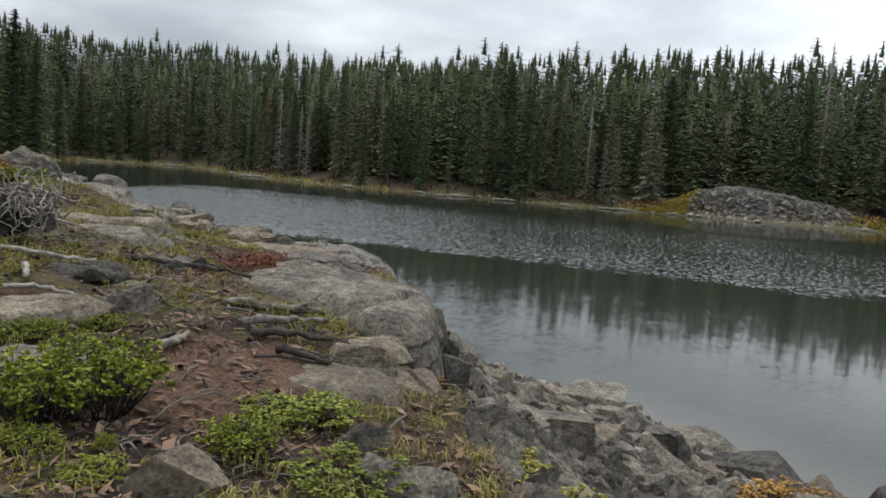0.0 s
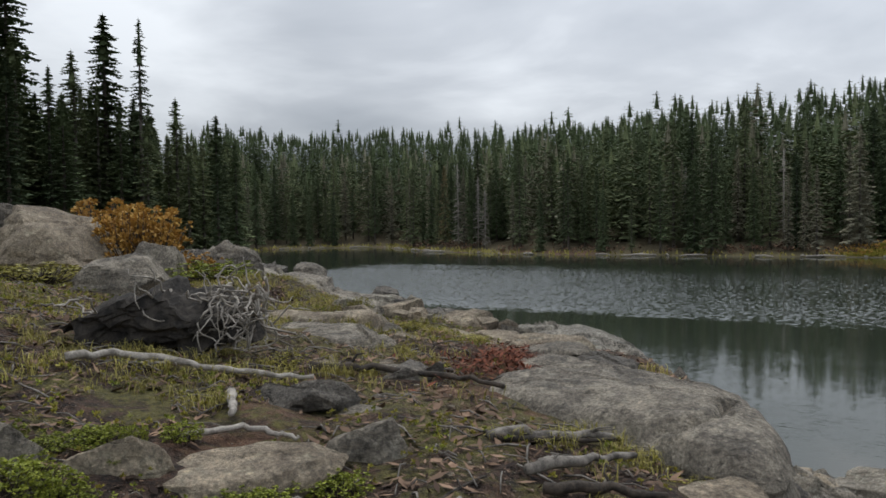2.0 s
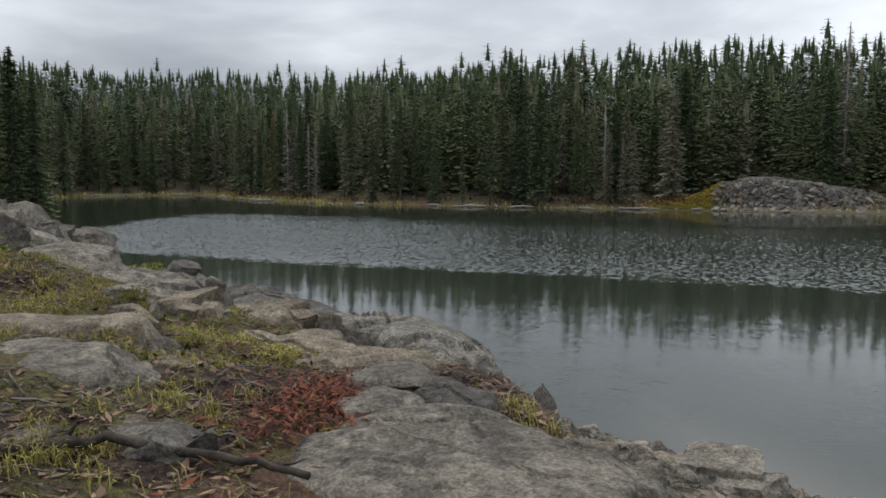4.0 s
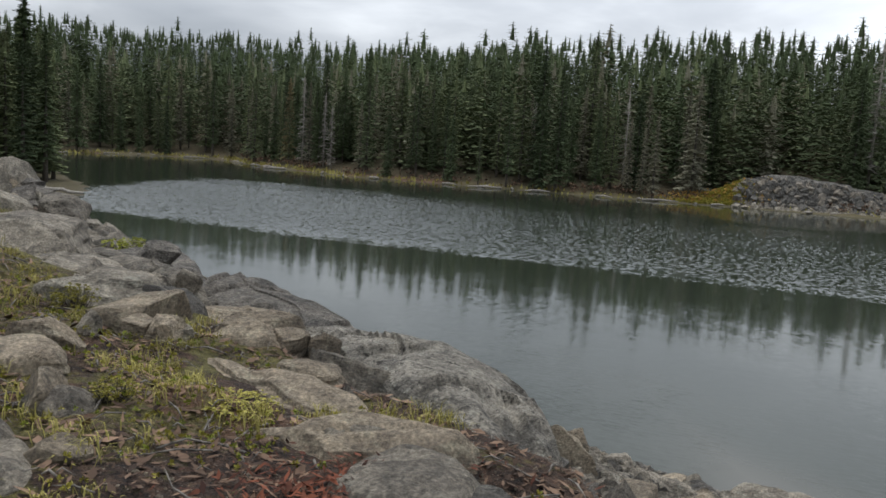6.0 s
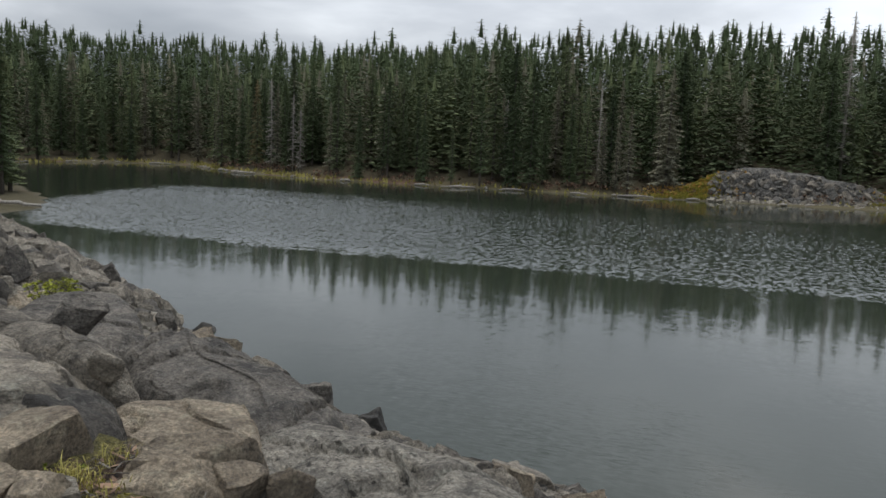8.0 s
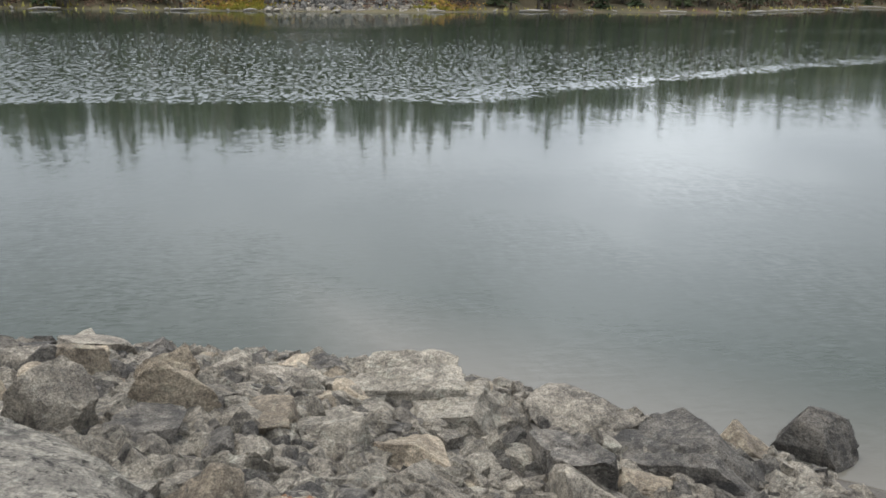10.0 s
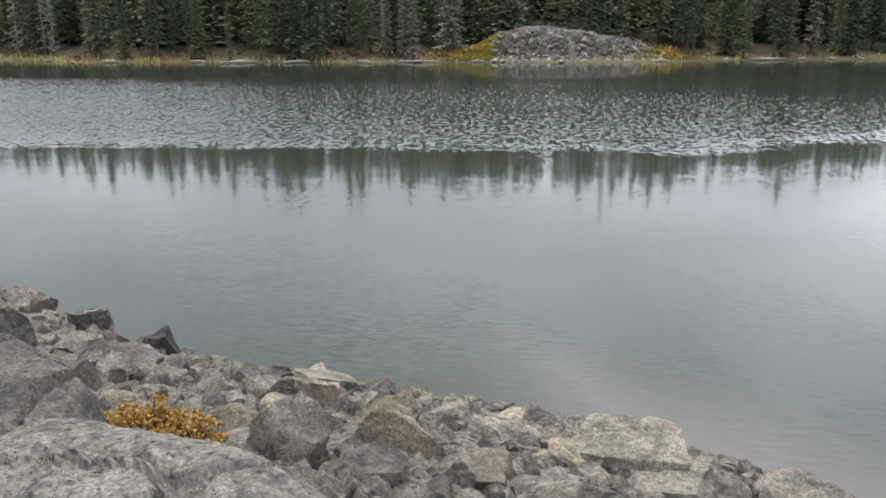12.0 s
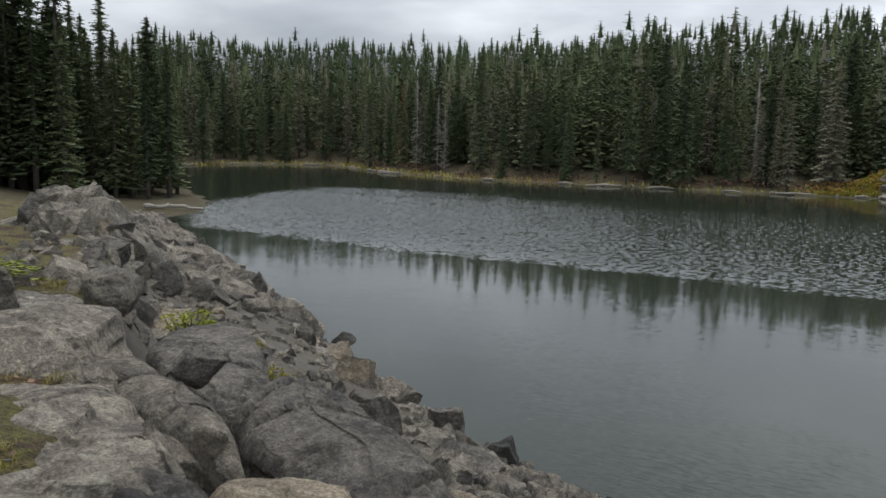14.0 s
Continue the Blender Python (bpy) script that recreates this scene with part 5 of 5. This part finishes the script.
placed, tries = 0, 0
SMALL = []
while placed < 298 and tries < 30000:
    tries += 1
    u = rng.random()
    x = -19 + 12 * u if placed < 70 else -8 + 11 * u
    lo = np.interp(-x, -CREST[::1, 0], CREST[:, 1]) + 0.5
    hi = np.interp(-x, -LAKE[4:12, 0], LAKE[4:12, 1]) - 0.9
    y = rng.uniform(lo - (2.0 if x < -9 else 0.4 if x < -6 else 0), hi)
    s = rng.choice([0.3, 0.42, 0.55, 0.72, 0.95], p=[0.16, 0.26, 0.27, 0.2, 0.11]) * rng.uniform(0.85, 1.25)
    if any((x - a) ** 2 + (y - b) ** 2 < (0.7 * r + 0.27 * s) ** 2 for a, b, r in KEPT_SPOTS):
        continue
    if on_mass(x, y):
        continue
    KEPT_SPOTS.append((x, y, 0.36 * s))
    riprap(x, y, s, 28)
    placed += 1
for count, tone, text in ((3600, "pale", "pale grey"), (3000, "grey", "brownish grey"), (1500, "dark", "dark grey")):
    rubble = Bits()
    for n in range(count):
        x = rng.uniform(-46, 5) if n % 3 == 0 else rng.uniform(-8, 3)
        lo = np.interp(-x, -CREST[:, 0], CREST[:, 1]) + 0.3
        hi = np.interp(-x, -LAKE[4:16, 0], LAKE[4:16, 1]) - 0.15
        y = rng.uniform(lo - (2.5 if x < -9 else 0.6 if x < -6 else 0), hi)
        if on_mass(x, y):
            continue
        s = rng.uniform(0.06, 0.22) if x > -17 else rng.uniform(0.15, 0.6)
        v, f = BALLS[2]
        v = v.copy()
        axes = np.linalg.qr(rng.normal(size=(3, 3)))[0]
        for way in (*axes, *-axes, *rng.normal(size=(3, 3))):
            way = way / np.linalg.norm(way)
            v -= np.maximum(v @ way - rng.uniform(0.4, 0.7), 0)[:, None] * way
        v = v * rng.uniform(0.8, 1.6, 3) * s
        rubble.add(v + (x, y, max(ground_at(x, y), -0.15) - 0.1 * s), f)
    tagged(new("rubble", rubble.mesh("rubble", ROCK[tone])), text + " rubble between the bank's boulders", "stones", kind="stuff")

# ---- sticks, logs and roots ----
log_on_ground("stick", [(-4.19, 5.09), (-4.15, 5.33), (-4.05, 5.55), (-3.83, 5.71), (-3.68, 5.89), (-3.45, 6.1)], 0.034, "bark_pale", "pale weathered stick with flaking bark lying on the ground")
log_on_ground("stick", [(-3.43, 5.48), (-3.04, 5.15)], 0.036, "bark_pale", "short broken stick stub, bleached grey")
log_on_ground("stick", [(-3.0, 4.86), (-2.99, 5.16), (-2.83, 5.21), (-2.76, 5.26)], 0.022, "bark_pale", "bleached crooked branch beside stones")
log_on_ground("stick", [(-3.75, 6.4), (-3.59, 6.8), (-3.01, 6.8), (-2.66, 6.83)], 0.036, "bark_dark", "long dark branch lying across the ground")
log_on_ground("stick", [(-2.21, 5.88), (-2.05, 6.15), (-1.85, 6.45)], 0.045, "bark_grey", "mossy grey log piece on the duff")
log_on_ground("stick", [(-1.87, 5.6), (-1.76, 5.9), (-1.66, 6.22)], 0.04, "bark_grey", "grey peeling log piece on the duff")
log_on_ground("stick", [(-1.76, 5.52), (-1.55, 5.68), (-1.37, 5.76)], 0.036, "bark_dark", "dark rotten stick on brown soil")
log_on_ground("stick", [(-1.53, 5.45), (-1.39, 5.5), (-1.22, 5.5)], 0.034, "bark_dark", "dark rotten stick on brown soil")
log_on_ground("stick", [(-1.92, 4.97), (-1.91, 5.06), (-1.91, 5.17)], 0.036, "bark_pale", "broken pale log stub with bark remains")
log_on_ground("stick", [(-1.98, 5.01), (-1.97, 5.2), (-1.95, 5.43)], 0.014, "bark_dark", "thin dark twig on the ground")
log_on_ground("stick", [(-4.61, 4.85), (-4.32, 4.87), (-4.08, 4.9)], 0.014, "bark_dark", "thin dark twig on the ground")
log_on_ground("stick", [(-2.08, 6.91), (-1.87, 6.82), (-1.65, 6.71)], 0.026, "bark_pale", "bleached branch leaning on bedrock")
log_on_ground("stick", [(-1.42, 4.96), (-1.37, 5.15)], 0.01, "bark_dark", "thin brown twig on brown soil")
log_on_ground("stick", [(-0.84, 6.04), (-0.68, 5.95)], 0.02, "bark_red", "reddish stick lying at the rock's edge")
log_on_ground("driftwood", [(-1.54, 11.91), (-1.33, 12.25), (-1.2, 13.16)], 0.06, "bark_dark", "dark wet driftwood log on shore rocks")
log_on_ground("driftwood", [(-2.96, 13.12), (-2.68, 12.98), (-2.46, 12.63), (-2.18, 12.39)], 0.075, "bark_red", "splintered reddish brown log among riprap")
log_on_ground("driftwood", [(-1.29, 12.83), (-0.89, 12.97), (-0.56, 12.81)], 0.07, "bark_red", "rotten reddish log on grey rock")
log_on_ground("driftwood", [(-50.51, 46.53), (-50.16, 48.35), (-48.64, 50.18)], 0.16, "bark_pale", "bleached forked driftwood log at the water's edge")
log_on_ground("stick", [(-0.42, 5.41), (-0.34, 6.0), (-0.35, 6.96), (-0.46, 8.9)], 0.012, "bark_pale", "dead pale stem curving over the plants")
log_on_ground("stick", [(0.02, 5.33), (-0.03, 5.61), (-0.04, 5.99)], 0.012, "bark_pale", "pale bent twig on the soil")
log_on_ground("stick", [(-2.18, 5.88), (-2.01, 6.13), (-1.82, 6.49)], 0.024, "bark_dark", "dark stick on the brown duff")
log_on_ground("stick", [(-1.53, 5.23), (-1.42, 5.44), (-1.24, 5.51)], 0.014, "bark_dark", "thin dark twig across the duff")
log_on_ground("stick", [(-4.0, 5.55), (-4.12, 5.36)], 0.02, "bark_grey", "thin dark branch on stones")
log_on_ground("stick", [(-3.88, 6.44), (-3.65, 6.54)], 0.02, "bark_grey", "brown stick on the duff")
# ---- the uprooted stump with its bleached roots ----
stump = new("uprooted_stump")
stump.matrix_world = pose(-4.52, 5.98, ground_at(-4.52, 5.98) - 0.03, 0, 0, 42)
v, f = rock_shape("angular", 901, 5)
v = v * (0.58, 0.27, 0.24) + (0, 0, 0.18)
v += (0.16 * soft_noise(v[:, 0] * 7, v[:, 1] * 7, v[:, 2] * 7, 5))[:, None] * np.array([0.6, 0.8, 1])
part("root_plate", mesh_from("root_plate", v, f, BARK["rotten"], False), stump, "black rotten root plate with soil")
for n in range(90):
    end = n % 6 < 5
    start = np.array([rng.uniform(0.30, 0.62) if end else rng.uniform(-0.5, 0.4), rng.uniform(-0.26, -0.1), rng.uniform(0.12, 0.42) if end else rng.uniform(0.2, 0.4)])
    pts, way = [start], np.array([rng.normal() * 0.7, -0.6 + rng.normal() * 0.4, rng.normal() * 0.5])
    for _ in range(9):
        way = way * 0.72 + rng.normal(size=3) * 0.55 + (0, 0, -0.10)
        pts.append(pts[-1] + way / np.linalg.norm(way) * rng.uniform(0.025, 0.06))
    pts = np.array(pts)
    pts[:, 2] = np.maximum(pts[:, 2], 0.05)
    part("root", mesh_from("root", *tube(pts, np.linspace(0.009, 0.0025, len(pts)), 4), BARK["bark_pale"], True), stump, "bleached twisted root" if n == 0 else "")
tagged(stump, "dark uprooted stump with bleached twisted roots", "stump")

# ---- shrubs ----
shrub(-1.68, 3.95, 0.35, 0.38, "g")
shrub(-1.57, 4.19, 0.42, 0.43, "g")
shrub(-0.94, 4.28, 0.26, 0.24, "g")
shrub(-0.91, 4.79, 0.38, 0.17, "g")
shrub(-0.49, 4.32, 0.38, 0.18, "g")
shrub(-0.22, 5.54, 0.38, 0.14, "l")
shrub(0.00, 6.22, 0.55, 0.25, "l")
shrub(-1.66, 4.43, 0.22, 0.33, "g")
shrub(-2.05, 4.57, 0.23, 0.17, "g")
shrub(-2.27, 3.72, 0.26, 0.19, "g")
shrub(-2.27, 4.00, 0.32, 0.13, "g")
shrub(-2.91, 4.01, 0.28, 0.21, "g")
shrub(-2.45, 4.56, 0.23, 0.12, "g")
shrub(-1.88, 4.07, 0.17, 0.14, "g")
shrub(-1.13, 4.73, 0.26, 0.09, "g")
shrub(-12.13, 12.83, 1.37, 0.41, "g")
shrub(-9.06, 7.72, 1.06, 0.30, "l")
shrub(-1.42, 6.30, 0.30, 0.09, "l")
shrub(-3.92, 6.33, 0.25, 0.13, "l")
shrub(-8.69, 9.92, 0.92, 0.45, "g")
shrub(-5.93, 13.85, 0.6, 0.6, "o")
shrub(-5.6, 13.94, 0.55, 0.5, "o")
shrub(-8.61, 12.94, 0.28, 0.12, "y")
shrub(-12.56, 17.64, 0.70, 0.44, "l")
shrub(-10.68, 16.36, 0.51, 0.64, "l")
shrub(1.65, 11.94, 0.99, 0.32, "o")
shrub(-4.15, 10.09, 0.23, 0.17, "l")
shrub(-6.06, 9.68, 0.23, 0.24, "l")
shrub(-4.17, 8.88, 0.31, 0.08, "l")
shrub(-4.45, 8.39, 0.18, 0.14, "l")
shrub(-2.90, 7.59, 0.22, 0.05, "l")
shrub(-11.3, 10.6, 1.0, 1.25, "o")
shrub(-11.9, 11.3, 1.1, 1.25, "o")
shrub(-12.6, 10.9, 1.2, 1.25, "o")
shrub(-10.9, 11.5, 0.7, 0.6, "o")
shrub(-10.25, 14.5, 0.5, 0.35, "y", 3.5)
shrub(-9.0, 14.75, 0.6, 0.6, "l")
shrub(-8.3, 14.1, 0.6, 0.7, "l")
sprigs = np.random.default_rng(61)
for _ in range(44):
    x, y = sprigs.uniform(-3.4, -0.9), sprigs.uniform(3.5, 5.0)
    if math.hypot(x + 1.5, y - 5.0) > 0.75:
        shrub(x, y, sprigs.uniform(0.08, 0.2), sprigs.uniform(0.07, 0.15), "g")
# ---- small plants, grass and litter of the bank ----
BARE = [p for p in KEPT_SPOTS if p[2] > 0.12 and -13 < p[0] < 1 and p[1] < 14]


for x, y, r in BARE:
    i0, i1 = np.searchsorted(gx, [x - r, x + r])
    j0, j1 = np.searchsorted(gy, [y - r, y + r])
    COVERED[j0:j1, i0:i1] = np.maximum(COVERED[j0:j1, i0:i1], np.hypot(GX[j0:j1, i0:i1] - x, GY[j0:j1, i0:i1] - y) < 0.85 * r)


def on_bank(margin=0.2):
    while True:
        x, y = rng.uniform(-13, 0.6), rng.uniform(3.0, 14)
        if on_mass(x, y):
            continue
        if margin < read_grid(CREST_AWAY, x, y) < 7 and np.hypot(x + 3, y - 7) < 12:
            return x, y


def fertile(x, y):
    return read_grid(FERTILE, x, y)


SOIL = (-1.55, 5.0)
grass = Bits()
for n in range(5600):
    x, y = on_bank(0.05)
    if n > 4200 and x > -3.0:
        continue
    if fertile(x, y) < rng.uniform(-0.2, 0.3) or math.hypot(x - SOIL[0], y - SOIL[1]) < 0.6:
        continue
    base = np.array([x, y, ground_at(x, y)])
    tall, wide = rng.uniform(0.025, 0.095), rng.uniform(0.02, 0.06)
    for _ in range(rng.integers(10, 30)):
        h = tall * rng.uniform(0.5, 1.2)
        a = rng.uniform(0, 6.28)
        out = np.array([math.cos(a), math.sin(a), 0])
        side = np.array([-out[1], out[0], 0]) * 0.0022
        foot = base + rng.normal(size=3) * (wide, wide, 0)
        bend = foot + out * h * 0.3 + (0, 0, h * 0.75)
        tip = foot + out * h * rng.uniform(0.6, 1.0) + (0, 0, h * rng.uniform(0.6, 1.0))
        grass.add([foot - side, foot + side, bend + side, bend - side, tip], [(0, 1, 2), (0, 2, 3), (3, 2, 4)])
tagged(new("dry_grass", grass.mesh("dry_grass", LEAF["s"])), "tufts of yellowing grass on the bank", "grass", kind="stuff")
for kind, name, count, low, text in (("l", "ground_cover", 7000, -0.1, "olive green mat of low plants on the bank"), ("g", "green_ground_cover", 5500, 0.0, "bright green low leafy plants on the bank")):
    mat_bits = Bits()
    for _ in range(count):
        x, y = on_bank(0.3)
        if fertile(x + 9, y) < low + rng.uniform(-0.15, 0.15) or math.hypot(x - SOIL[0], y - SOIL[1]) < 0.7:
            continue
        leaves(mat_bits, np.array([x, y, ground_at(x, y) + rng.uniform(0.005, 0.05)]), np.array([0, 0, 0.8]), int(rng.integers(8, 20)), rng.uniform(0.009, 0.02), rng, 0.8)
    tagged(new(name, mat_bits.mesh(name, LEAF[kind])), text, "ground plants", kind="stuff")
litter = Bits()
for _ in range(60000):
    x, y = on_bank(-0.3)
    base = np.array([x, y, ground_at(x, y) + rng.uniform(0.004, 0.02)])
    a, s = rng.uniform(0, 6.28), 0.007 + 0.045 * rng.random() ** 2.5
    d = np.array([math.cos(a), math.sin(a), rng.normal() * 0.3]) * s
    w = np.array([-d[1], d[0], rng.normal() * 0.2 * s]) * rng.uniform(0.12, 0.5)
    litter.add([base - d, base + w, base + d, base - w], [(0, 1, 2), (0, 2, 3)])
tagged(new("forest_litter", litter.mesh("forest_litter", LEAF["b"])), "brown bark chips and dead leaves on the soil", "litter", kind="stuff")
twigs = Bits()
for _ in range(3000):
    x, y = on_bank(0.1)
    a, s = rng.uniform(0, 6.28), 0.04 + 0.25 * rng.random() ** 2
    dx, dy = math.cos(a) * s, math.sin(a) * s
    p = [(x, y, ground_at(x, y) + 0.012), (x + dx * 0.5 + rng.normal() * 0.01, y + dy * 0.5, ground_at(x + dx * 0.5, y + dy * 0.5) + 0.03), (x + dx, y + dy, ground_at(x + dx, y + dy) + 0.012)]
    r = rng.uniform(0.002, 0.006)
    twigs.add(*tube(p, [r, r, 0.6 * r], 4))
tagged(new("fallen_twigs", twigs.mesh("fallen_twigs", BARK["bark_grey"], True)), "thin grey fallen twigs on the duff", "twigs", kind="stuff")
chips = Bits()
for _ in range(4500):
    x, y = -3.1 + rng.normal() * 0.2, 7.85 + rng.normal() * 0.42
    base = np.array([x, y, ground_at(x, y) + rng.uniform(0.01, 0.06)])
    a, s = rng.uniform(0, 6.28), 0.006 + 0.036 * rng.random() ** 2
    d = np.array([math.cos(a), math.sin(a), rng.normal() * 0.35]) * s
    w = np.array([-d[1], d[0], rng.normal() * 0.3 * s]) * rng.uniform(0.08, 0.35)
    chips.add([base - d, base + w, base + d, base - w], [(0, 1, 2), (0, 2, 3)])
tagged(new("red_bark_litter", chips.mesh("red_bark_litter", LEAF["r"])), "rust red bark and rotten wood chips beside bedrock", "litter", kind="stuff")
pebbles = Bits()
for _ in range(5200):
    x, y = on_bank(-0.2)
    size = 0.004 + 0.022 * rng.random() ** 3
    v, f = BALLS[1]
    v = v * rng.uniform(0.6, 1.3, 3) * (1, 1, 0.6) * size + rng.normal(size=v.shape) * 0.1 * size
    pebbles.add(v + (x, y, ground_at(x, y) + 0.2 * size), f)
tagged(new("pebbles", pebbles.mesh("pebbles", ROCK["tan"])), "small tan pebbles scattered over the soil", "pebbles", kind="stuff")
